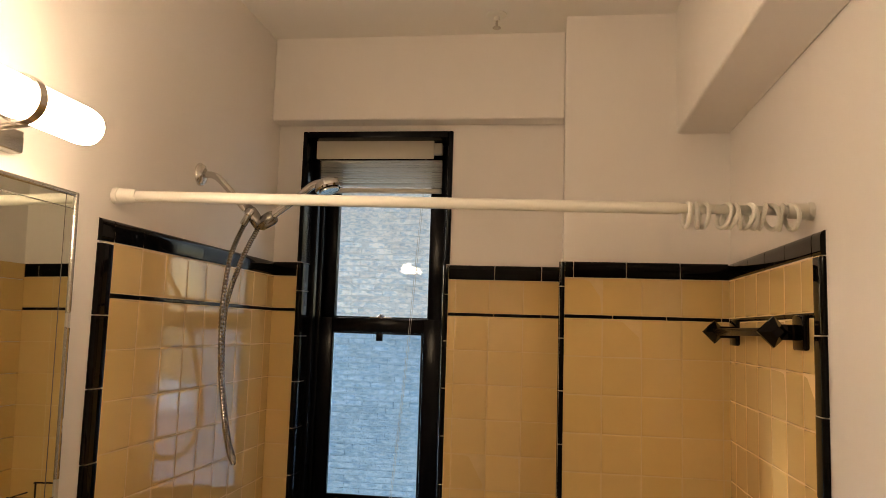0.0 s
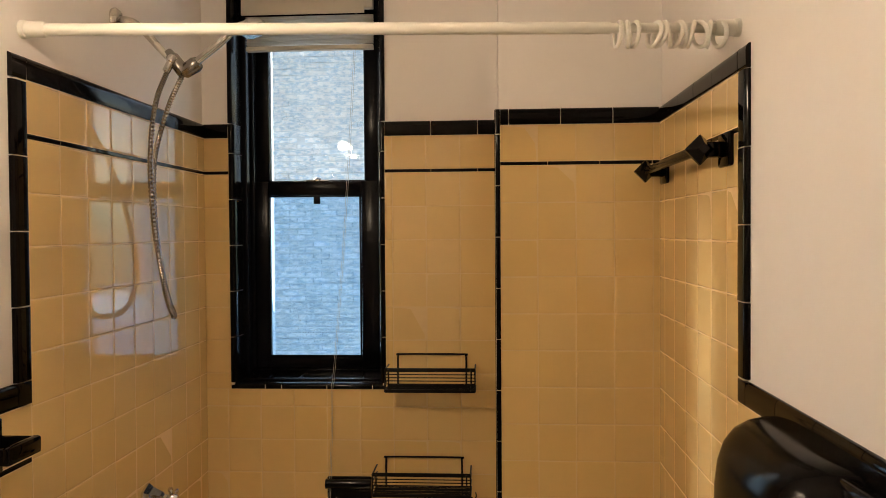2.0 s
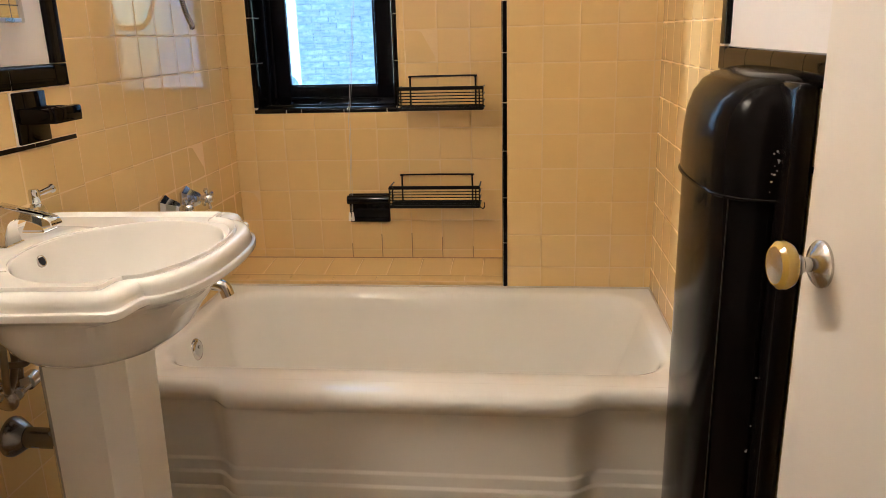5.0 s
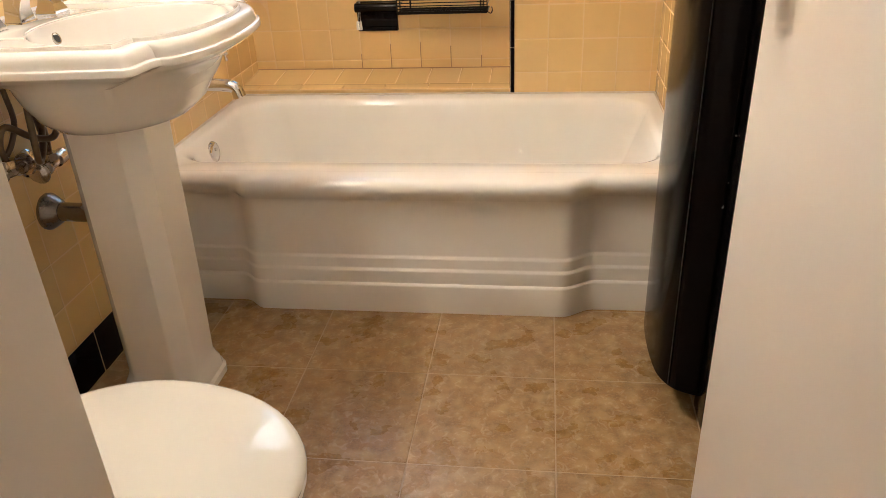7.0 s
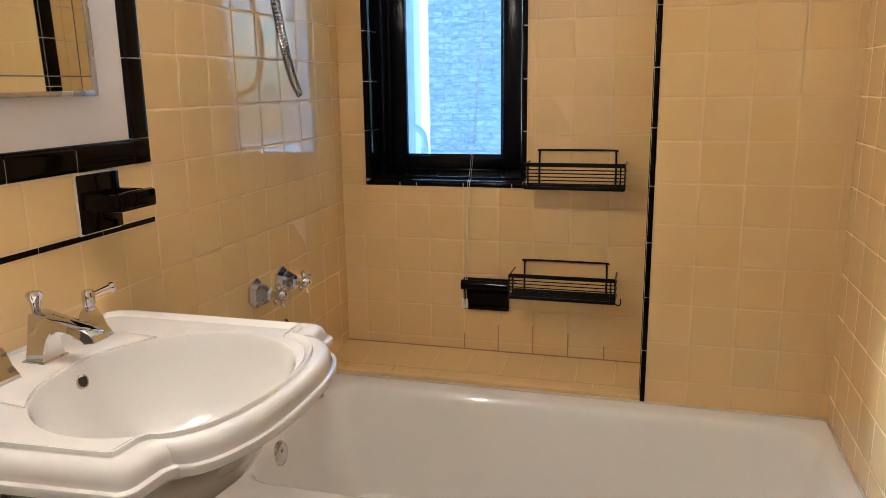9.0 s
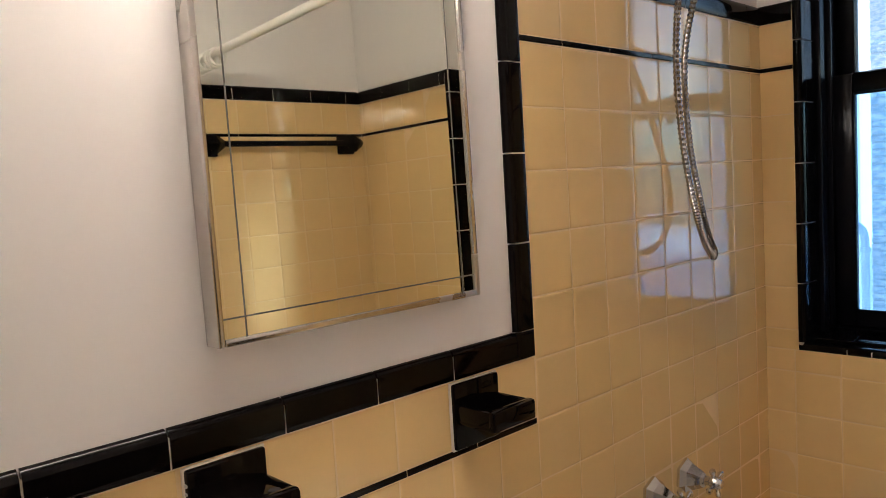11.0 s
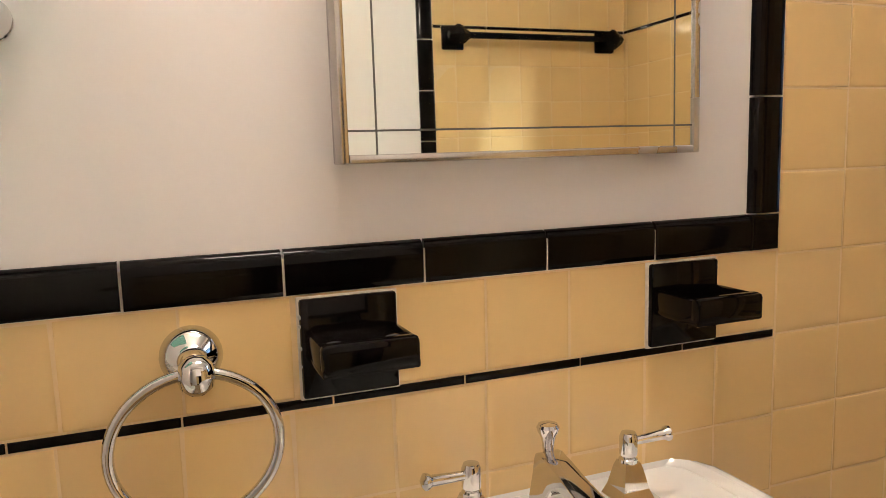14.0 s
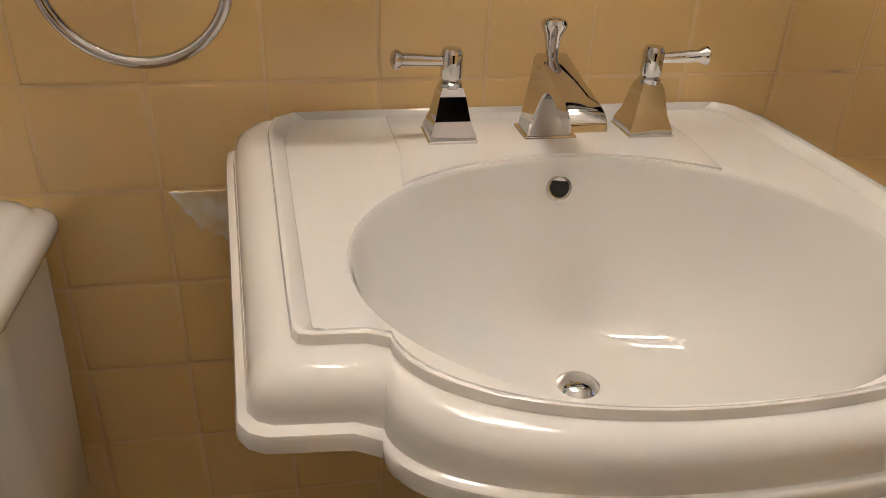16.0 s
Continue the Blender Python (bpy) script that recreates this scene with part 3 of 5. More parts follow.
cross_valve((LEFT, 1.905, 0.752), "tub_valve")
cross_valve((LEFT, 2.045, 0.750), "tub_valve")
cross_valve((LEFT, 1.915, 0.607), "tub_valve")
cross_valve((LEFT, 2.045, 0.600), "tub_valve")
spout = thing("tub_spout", (LEFT, 1.845, 0.53), "chrome tub spout over the tub's end", "spout")
part("flange", lathe([(0.028, 0), (0.028, 0.004), (0.02, 0.010)], axis((LEFT, 1.845, 0.545), (1, 0, 0))), CHROME, spout)
part("body", tube(smooth_line([(LEFT, 1.845, 0.545), (-0.86, 1.845, 0.546), (-0.77, 1.845, 0.546), (-0.727, 1.845, 0.538), (-0.714, 1.845, 0.510)]), 0.0185, 16), CHROME, spout)

# ---- curtain rod ----
rod = thing("curtain_rod", (-0.18, 1.58, 1.89), "white tension shower curtain rod with sockets", "curtain rod")
RL, RR_ = Vector((PL, 1.548, 1.891)), Vector((PR, 1.626, 1.882))
along = (RR_ - RL).normalized()
part("socket", lathe([(0.0185, 0), (0.0185, 0.010), (0.0165, 0.012), (0.016, 0.046), (0.014, 0.050)], axis(RL, along), 20), WHITE_PLASTIC, rod)
part("socket", lathe([(0.0185, 0), (0.0185, 0.010), (0.0165, 0.012), (0.016, 0.046), (0.014, 0.050)], axis(RR_, -along), 20), WHITE_PLASTIC, rod)
part("outer_tube", lathe([(0.0122, 0), (0.0122, (RR_ - RL).length - 0.262), (0.0100, (RR_ - RL).length - 0.262)], axis(RL, along), 20), WHITE_PLASTIC, rod)
part("inner_tube", lathe([(0.0098, 0), (0.0098, 0.30)], axis(RR_, -along), 20), WHITE_PLASTIC, rod)


def curtain_ring(d, lean, turn):
    c = RL + along * d + Vector((0, 0, -0.0135))
    ob = thing("curtain_ring", c, "white plastic shower curtain ring on the rod", "curtain ring", "curtain rings")
    m = Matrix.Translation(c) @ along.to_track_quat("Z", "Y").to_matrix().to_4x4() @ pose(0, 0, 0, lean * 0.5, turn * 0.6, 0)
    pts = [m @ Vector((0.0245 * math.cos(a), 0.0245 * math.sin(a), 0)) for a in [2 * math.pi * k / 26 for k in range(26)]]
    part("ring", tube(pts, 0.0046, 10, closed=True), WHITE_PLASTIC, ob)
    return ob


span = (RR_ - RL).length
for d, lean, turn in ((0.246, 10, 5), (0.226, -6, -18), (0.212, 8, 12), (0.172, 26, 30), (0.160, 30, 28), (0.145, -22, -20), (0.128, 24, 24), (0.118, -18, 12), (0.098, 28, -20), (0.080, -24, 30), (0.062, 14, -26), (0.040, -4, 22)):
    curtain_ring(span - d, lean, turn)

# ---- towel bar ----
bar = thing("towel_bar", (0.48, 1.94, 1.64), "black ceramic towel bar with diamond ends", "towel bar")
for y in (1.668, 2.212):
    part("post_base", box(RIGHT - 0.012, RIGHT + 0.001, y - 0.036, y + 0.036, 1.604, 1.676, 0.005), BLACK, bar)
    part("post", box(0.470, RIGHT - 0.010, y - 0.016, y + 0.016, 1.624, 1.656, 0.004), BLACK, bar)
    part("post_end", lathe([(0.012, -0.034), (0.032, -0.006), (0.032, 0.006), (0.012, 0.034)], axis((0.480, y, 1.640), (0, 1, 0), 45), sides=4), BLACK, bar, smooth=False)
part("rail", box(0.471, 0.489, 1.69, 2.19, 1.631, 1.649, 0.003), BLACK_PAINT, bar, "dark square rail")

# ---- caddies and soap dish on the window wall ----


def wire_caddy(x0, x1, z, depth, height, hooks=False):
    ob = thing("shower_caddy", ((x0 + x1) / 2, BACK, z), "black wire shower caddy basket stuck to the tile", "shower caddy", "shower caddies")
    y0, y1 = BACK - 0.004, BACK - depth
    w = 0.0031
    part("back_hoop", tube(smooth_line([(x0 + 0.03, y0, z), (x0 + 0.03, y0, z + height - 0.02), (x0 + 0.032, y0, z + height - 0.004), (x0 + 0.042, y0, z + height), (x1 - 0.042, y0, z + height), (x1 - 0.032, y0, z + height - 0.004), (x1 - 0.03, y0, z + height - 0.02), (x1 - 0.03, y0, z)], 4), w, 8), BLACK_WIRE, ob)
    part("front_bar", box(x0, x1, y1 - 0.002, y1 + 0.002, z + 0.062, z + 0.074, 0.001), BLACK_WIRE, ob)
    part("front_bar", box(x0, x1, y1 - 0.002, y1 + 0.002, z - 0.004, z + 0.006, 0.001), BLACK_WIRE, ob)
    for h in (0.0135, 0.0235, 0.0335, 0.0435, 0.0535):
        part("wire", tube([(x0, y1, z + h), (x1, y1, z + h)], 0.0018, 6), BLACK_WIRE, ob)
    for s in (x0, x1):
        part("side_bar", tube(smooth_line([(s, y0, z + 0.068), (s, y1, z + 0.068), (s, y1, z), (s, y0, z)], 1), 0.0027, 6), BLACK_WIRE, ob)
        for h in (0.022, 0.045):
            part("wire", tube([(s, y0, z + h), (s, y1, z + h)], 0.0020, 6), BLACK_WIRE, ob)
    n = 8
    for k in range(n):
        y = y0 + (y1 - y0) * (k + 0.5) / n
        part("wire", tube([(x0, y, z + 0.001), (x1, y, z + 0.001)], 0.0022, 6), BLACK_WIRE, ob)
    for s in (x0 + 0.012, x1 - 0.012):
        part("upright", tube([(s, y1 - 0.003, z), (s, y1 - 0.003, z + 0.07)], 0.0026, 6), BLACK_WIRE, ob)
    if hooks:
        part("hook", tube(smooth_line([(x1, y1, z + 0.002), (x1 + 0.012, y1 - 0.004, z - 0.004), (x1 + 0.018, y1 - 0.006, z + 0.006), (x1 + 0.016, y1 - 0.006, z + 0.018)]), 0.002, 6), BLACK_WIRE, ob)
    return ob


wire_caddy(-0.292, -0.008, 0.972, 0.105, 0.102)
wire_caddy(-0.334, -0.024, 0.640, 0.105, 0.095, True)
dish = thing("wall_soap_dish", (-0.425, BACK, 0.60), "black glazed ceramic recessed soap holder", "soap holder")
part("plate", box(-0.500, -0.352, BACK - 0.011, BACK + 0.002, 0.563, 0.668, 0.005), BLACK, dish)
part("roller", tube([(-0.502, BACK - 0.020, 0.648), (-0.350, BACK - 0.020, 0.648)], 0.016, 16), BLACK, dish)
part("lip", box(-0.498, -0.354, BACK - 0.016, BACK - 0.006, 0.565, 0.580, 0.004), BLACK, dish)

# ---- tub ----
tub = thing("bathtub", (-0.18, 1.9, 0), "white enamelled alcove tub with a stepped apron", "bathtub")
TX0, TX1, TY1 = LEFT + 0.0015, RIGHT - 0.0015, COLUMN - 0.0015


def apron_y(x):
    """The apron's front: a middle that stands proud, with eased shoulders."""
    def ease(t):
        t = min(1, max(0, t))
        return t * t * (3 - 2 * t)
    return 1.541 - 0.043 * ease((x + 0.665) / 0.065) * ease((0.315 - x) / 0.085)


xs = [TX0 + (TX1 - TX0) * k / 96 for k in range(97)]
profile = [(None, RIM - 0.0004), (0.030, RIM), (0.016, RIM - 0.002), (0.006, RIM - 0.008), (0.000, RIM - 0.020), (0.001, RIM - 0.036), (0.008, RIM - 0.046), (0.014, RIM - 0.054),
           (0.018, RIM - 0.058), (0.019, RIM - 0.066), (0.019, 0.170), (0.0178, 0.1665), (0.0145, 0.162), (0.0132, 0.158), (0.0132, 0.134), (0.0122, 0.131), (0.0080, 0.127), (0.0066, 0.123), (0.0066, 0.0895), (0.0060, 0.089), (0.0015, 0.085), (0.000, 0.081), (0.000, 0.0)]
rings = [[(x, 1.5745 if d is None else apron_y(x) + d, z) for x in xs] for d, z in profile]
part("apron", loft(rings, closed=False, cap0=False, cap1=False), ENAMEL, tub, "white apron with three steps along its foot")


def rounded(cx, cy, hx, hy, r, z, n=12):
    pts = []
    for sx, sy, a0 in ((1, 1, 0), (-1, 1, 90), (-1, -1, 180), (1, -1, 270)):
        for k in range(n):
            a = radians(a0 + 90 * k / (n - 1))
            pts.append(Vector((cx + sx * (hx - r) + r * math.cos(a), cy + sy * (hy - r) + r * math.sin(a), z)))
    return pts


cx, cy = (TX0 + TX1) / 2, (1.601 + TY1) / 2 - 0.01
outer = rounded(cx, (1.574 + TY1) / 2, (TX1 - TX0) / 2, (TY1 - 1.574) / 2, 0.002, RIM)
rings = [outer]
for hx, hy, r, z, ox in ((0.688, 0.305, 0.115, RIM, 0.0), (0.678, 0.294, 0.120, RIM - 0.006, 0.0), (0.668, 0.284, 0.125, RIM - 0.022, 0.0), (0.656, 0.276, 0.125, RIM - 0.06, -0.003), (0.628, 0.262, 0.125, RIM - 0.16, -0.015),
                         (0.590, 0.245, 0.12, RIM - 0.26, -0.02), (0.560, 0.222, 0.11, RIM - 0.315, -0.03), (0.50, 0.17, 0.10, RIM - 0.338, -0.04), (0.2, 0.05, 0.04, RIM - 0.342, -0.05)):
    rings.append(rounded(cx + ox, cy + 0.004, hx, hy, r, z))
part("basin", loft(rings, cap0=False), ENAMEL, tub, "white enamel basin")
overflow = part("overflow_plate", lathe([(0, 0.008), (0.020, 0.008), (0.030, 0.005), (0.034, 0.0), (0.034, -0.006)], axis((-0.843, 1.875, 0.327), (1, 0, 0.12)), 24), CHROME, tub, "round chrome overflow plate")
part("screw", lathe([(0.005, 0.0102), (0.005, 0.008), (0, 0.0105)], axis((-0.843, 1.875, 0.335), (1, 0, 0.12)), 10), NICKEL, overflow)

def bead(points, name="caulk_line"):
    return structure(name, tube(points, 0.0042, 8), CAULK, "thin line of aged white caulk along the tub", "caulk", smooth=True)


bead([(LEFT, 1.58, RIM + 0.001), (LEFT, COLUMN, RIM + 0.001)])
bead([(EDGE, COLUMN, RIM + 0.001), (RIGHT, COLUMN, RIM + 0.001)])
bead([(RIGHT, COLUMN, RIM + 0.001), (RIGHT, 1.58, RIM + 0.001)])
bead([(LEFT, COLUMN, RIM + 0.001), (EDGE, COLUMN, RIM + 0.001)])

structure("stained_joint", tube([(LEFT, BACK - 0.001, 0.4255), (EDGE, BACK - 0.001, 0.4255)], 0.0030, 8), OLD_CAULK, "brown stained caulk where the ledge meets the wall", "caulk", smooth=True)

for k, top in ((0, 0.470), (1, 0.505), (2, 0.520), (3, 0.515), (4, 0.480)):
    x = -0.055 - 0.111 * k
    structure("stained_joint", box(x - 0.0014, x + 0.0014, BACK - 0.0004, BACK + 0.004, 0.428, top), OLD_CAULK, "brown stained upright joint above the ledge", "grout")

# ---- pedestal sink ----
sink = thing("pedestal_sink", (-0.66, 1.15, 0), "white vitreous china pedestal sink with a bowed front", "sink")
SY, SZ = 1.153, 0.862
outer_side = [(LEFT, 0.0), (LEFT, 0.135), (LEFT + 0.002, 0.256), (LEFT + 0.008, 0.274), (LEFT + 0.022, 0.2855), (-0.840, 0.2870), (-0.70, 0.2875), (-0.56, 0.288), (-0.482, 0.2885), (-0.473, 0.2830), (-0.468, 0.274), (-0.466, 0.252), (-0.464, 0.226), (-0.456, 0.210)]
outer_bow = [(-0.456 + 0.066 * math.sin(k * math.pi / 32), 0.210 * math.cos(k * math.pi / 32) ** 0.92) for k in range(17)]
inner_side = [(LEFT + 0.003, 0.0), (LEFT + 0.003, 0.135), (LEFT + 0.005, 0.215), (LEFT + 0.020, 0.232), (-0.855, 0.237), (-0.84, 0.2375), (-0.70, 0.238), (-0.56, 0.238), (-0.526, 0.2375), (-0.520, 0.235), (-0.518, 0.228), (-0.517, 0.212), (-0.516, 0.200), (-0.510, 0.188)]
inner_bow = [(-0.510 + 0.086 * math.sin(k * math.pi / 32), 0.188 * math.cos(k * math.pi / 32) ** 0.92) for k in range(17)]


def paired(side_a, side_b):
    """Points along both chains, matched corner by corner."""
    qa, qb = [], []
    for (a0, a1), (b0, b1) in zip(zip(side_a, side_a[1:]), zip(side_b, side_b[1:])):
        n = max(1, round(math.dist(a0, a1) / 0.022))
        for k in range(n):
            qa.append((a0[0] + (a1[0] - a0[0]) * k / n, a0[1] + (a1[1] - a0[1]) * k / n))
            qb.append((b0[0] + (b1[0] - b0[0]) * k / n, b0[1] + (b1[1] - b0[1]) * k / n))
    return qa, qb


qa, qb = paired(outer_side + outer_bow[1:], inner_side + inner_bow[1:])
qa.append(outer_bow[-1])
qb.append(inner_bow[-1])
outline = [Vector((x, SY + y, 0)) for x, y in qa] + [Vector((x, SY - y, 0)) for x, y in qa[-2:0:-1]]
# the side away from the tub flares a little towards the wall
FLARE = 0.021


def flared(points):
    return [Vector((p.x, p.y - (FLARE * min(1.0, max(0.0, (-0.47 - p.x) / 0.40)) if p.y < SY - 0.1 else 0.0), 0)) for p in points]


inner = [Vector((x, SY + y, 0)) for x, y in qb] + [Vector((x, SY - y, 0)) for x, y in qb[-2:0:-1]]
outline, inner = flared(outline), flared(inner)
for p in outline:  # and draws in towards the front
    p.y += 0.012 * min(1.0, max(0.0, (SY - p.y - 0.1) / 0.15)) * min(1.0, max(0.0, (p.x + 0.87) / 0.40))
centre = Vector((-0.608, SY, 0))


def rim(s, z):
    return [Vector((max(LEFT + 0.001, p.x + (q.x - p.x) * s), p.y + (q.y - p.y) * s, z)) for p, q in zip(outline, inner)]


def oval(hx, hy, z, ox=0.0):
    ring = []
    for p in inner:
        a = math.atan2((p.y - SY) / hy, (p.x - centre.x) / hx)
        ring.append(Vector((centre.x + ox + hx * math.cos(a), SY - 0.006 + hy * math.sin(a), z)))
    return ring


rings = [oval(0.112, 0.114, 0.674, -0.06), oval(0.134, 0.146, 0.682, -0.055), oval(0.156, 0.182, 0.708, -0.046), oval(0.174, 0.210, 0.746, -0.042), oval(0.190, 0.232, 0.784, -0.034), rim(0.66, 0.806), rim(0.34, 0.812), rim(0.16, 0.817), rim(0.07, 0.819), rim(0.035, 0.8205), rim(0.03, 0.828), rim(0.06, 0.8312), rim(0.12, 0.8325),
         rim(0.185, 0.8330), rim(0.205, 0.8345), rim(0.225, 0.840), rim(0.27, 0.8475), rim(0.35, 0.8530), rim(0.47, 0.8570), rim(0.60, 0.8588), rim(0.74, 0.8592), rim(0.84, 0.8584), rim(0.872, 0.8578), rim(0.880, 0.8590), rim(0.885, 0.8622), rim(0.90, 0.8640), rim(0.93, 0.8644), rim(0.99, 0.8634), rim(1.05, 0.8612), rim(1.16, SZ - 0.0035), rim(1.19, SZ - 0.006)]
top = part("basin", loft(rings, cap1=False), PORCELAIN, sink, "white china basin with a stepped rim")
deck = [rim(1.19, SZ - 0.006)]
e = rim(1.19, SZ - 0.006)
o = oval(0.174, 0.202, SZ - 0.006, 0.006)
lim = []
for p, q in zip(e, o):
    v = q - Vector((centre.x, SY - 0.006, SZ - 0.006))
    w = p - Vector((centre.x, SY - 0.006, SZ - 0.006))
    lim.append(Vector((centre.x, SY - 0.006, SZ - 0.006)) + v * min(1.0, w.length / v.length * 0.985))
deck.append(lim)
for q in smooth_line([(0.990, 0, -0.0085), (0.980, 0, -0.015), (0.965, 0, -0.028), (0.928, 0, -0.062), (0.855, 0, -0.101), (0.735, 0, -0.133), (0.555, 0, -0.156), (0.34, 0, -0.1675), (0.12, 0, -0.171)], 5):
    s, z = q.x, q.z
    deck.append([Vector((centre.x - 0.048 * (1 - s) + (p.x - centre.x) * s, SY - 0.006 + (p.y - SY + 0.006) * s, SZ + z)) for p in lim])
part("bowl", loft(deck, cap0=False), PORCELAIN, sink, "oval white china bowl")
ell = [(centre.x + 0.006 + 0.1775 * math.cos(t), SY - 0.006 + 0.2055 * math.sin(t)) for t in [radians(q) for q in range(226, 132, -6)]]
ledge_pts = [(LEFT + 0.004, SY + 0.146), (-0.80, SY + 0.145)] + [(x, y) for x, y in ell[::-1]] + [(-0.80, SY - 0.145), (LEFT + 0.004, SY - 0.146)]
bm = loft([[Vector((x, y, SZ - 0.0075)) for x, y in ledge_pts], [Vector((x, y, SZ - 0.0045)) for x, y in ledge_pts], [Vector((-0.80 + (x + 0.80) * 0.985, SY + (y - SY) * 0.985, SZ - 0.0036)) for x, y in ledge_pts]])
part("faucet_ledge", bm, PORCELAIN, sink, "low raised ledge under the taps")
hole_at = axis((-0.7705, SY, SZ - 0.034), (0.93, 0, 0.36))
part("overflow_hole", lathe([(0.0, 0.0004), (0.0085, 0.0004), (0.0092, 0.0012)], hole_at, 20), DARK, sink, "dark overflow hole")
part("overflow_rim", lathe([(0.0088, 0.0006), (0.0094, 0.0020), (0.0108, 0.0022), (0.0122, 0.0012), (0.0126, -0.003)], hole_at, 24), NICKEL, sink, "thin metal ring of the overflow")
part("drain", lathe([(0.0, 0.006), (0.012, 0.005), (0.016, 0.003), (0.020, 0.0)], pose(centre.x - 0.045, SY - 0.006, SZ - 0.1715), 24), CHROME, sink, "chrome drain stopper")
ped = []
for z, hx, hy in ((0.0, 0.106, 0.106), (0.018, 0.106, 0.106), (0.024, 0.099, 0.100), (0.045, 0.096, 0.097), (0.056, 0.090, 0.091), (0.075, 0.085, 0.087), (0.30, 0.086, 0.089), (0.56, 0.086, 0.092), (0.665, 0.087, 0.094), (0.684, 0.087, 0.094)):
    c = 0.42
    x, y = -0.702 + 0.018 * z, SY
    ped.append([Vector((x + sx * hx, y + sy * hy, z)) for sx, sy in ((1, -1 + c), (1, 1 - c), (1 - c, 1), (-1 + c, 1), (-1, 1 - c), (-1, -1 + c), (-1 + c, -1), (1 - c, -1))])
bm = loft(ped)
bmesh.ops.bevel(bm, geom=[ed for ed in bm.edges if abs(ed.verts[0].co.z - ed.verts[1].co.z) > 0.005], offset=0.010, segments=3, affect="EDGES", profile=0.5)
part("pedestal", bm, PORCELAIN, sink, "white faceted china pedestal")


def square_base(ob, x, y, hx, height, top_hx, mat=CHROME, name="base"):
    prof = [(1.0, 0), (1.0, 0.004), (0.95, 0.005), (0.93, 0.009), (0.72, height * 0.42), (0.52, height * 0.85), (top_hx / hx, height)]
    part(name, lathe([(hx * 1.414 * s, h) for s, h in prof], pose(x, y, SZ - 0.006), sides=4), mat, ob, smooth=False)


faucet = thing("sink_faucet", (-0.85, SY, SZ), "chrome widespread sink faucet spout with a lift knob", "faucet")
FX = -0.838
crest = [(-0.0185, 0.0), (-0.0165, 0.014), (-0.0125, 0.050), (-0.0105, 0.072), (-0.0085, 0.0765), (0.000, 0.0790), (0.022, 0.0745), (0.050, 0.0675), (0.080, 0.0605), (0.094, 0.0570), (0.103, 0.0530), (0.108, 0.047), (0.110, 0.040)]
belly = [(0.0185, 0.0), (0.0175, 0.014), (0.0185, 0.028), (0.0215, 0.0375), (0.0250, 0.0430), (0.0300, 0.0475), (0.040, 0.0515), (0.052, 0.0515), (0.066, 0.0485), (0.076, 0.0450), (0.083, 0.0425), (0.087, 0.0400), (0.090, 0.0370)]
half = [0.0235, 0.0212, 0.0168, 0.0148, 0.0145, 0.0143, 0.0142, 0.0146, 0.0156, 0.0162, 0.0167, 0.0170, 0.0173]
rings = []
for (ax, az), (bx, bz), w in zip(crest, belly, half):
    a_, b_ = Vector((FX + ax, SY + 0.004, SZ - 0.005 + az)), Vector((FX + bx, SY + 0.004, SZ - 0.005 + bz))
    d = (b_ - a_).normalized() * 0.0016
    wide = Vector((0, w, 0))
    ease = Vector((0, 0.0016, 0))
    rings.append([a_ - wide + ease, a_ + wide - ease, a_ + wide + d, b_ + wide - d, b_ + wide - ease, b_ - wide + ease, b_ - wide - d, a_ - wide + d])
bm = loft(rings)
part("spout", bm, CHROME, faucet)
part("base", box(FX - 0.021, FX + 0.021, SY + 0.004 - 0.026, SY + 0.004 + 0.026, SZ - 0.007, SZ - 0.001, 0.0015), CHROME, faucet)
part("lift_knob", lathe([(0.0060, 0.070), (0.0062, 0.079), (0.0072, 0.088), (0.0092, 0.096), (0.0122, 0.1010), (0.0130, 0.1055), (0.0108, 0.1090), (0.006, 0.1105), (0, 0.111)], pose(FX - 0.008, SY + 0.006, SZ - 0.006), 16), CHROME, faucet)


def tap_handle(y, side):
    ob = thing("sink_tap", (FX, y, SZ), "chrome lever tap on a pyramid base", "tap", "sink taps")
    square_base(ob, FX + 0.003, y, 0.0235, 0.052, 0.0095)
    part("collar", lathe([(0.008, 0.048), (0.0110, 0.051), (0.0110, 0.055), (0.0085, 0.057), (0.0085, 0.062)], pose(FX + 0.003, y, SZ - 0.006), 20), CHROME, ob)
    part("hub", lathe([(0.0090, 0.058), (0.0105, 0.061), (0.0105, 0.081), (0.0085, 0.086), (0, 0.087)], pose(FX + 0.003, y, SZ - 0.006), 20), CHROME, ob)
    part("lever", lathe([(0.0048, 0.006), (0.0055, 0.024), (0.0062, 0.046), (0.0066, 0.047), (0.0090, 0.051), (0.0090, 0.054), (0.005, 0.057), (0, 0.058)], axis((FX + 0.003, y, SZ + 0.068), (0.06, side, 0.06)), 18), CHROME, ob)
    return ob


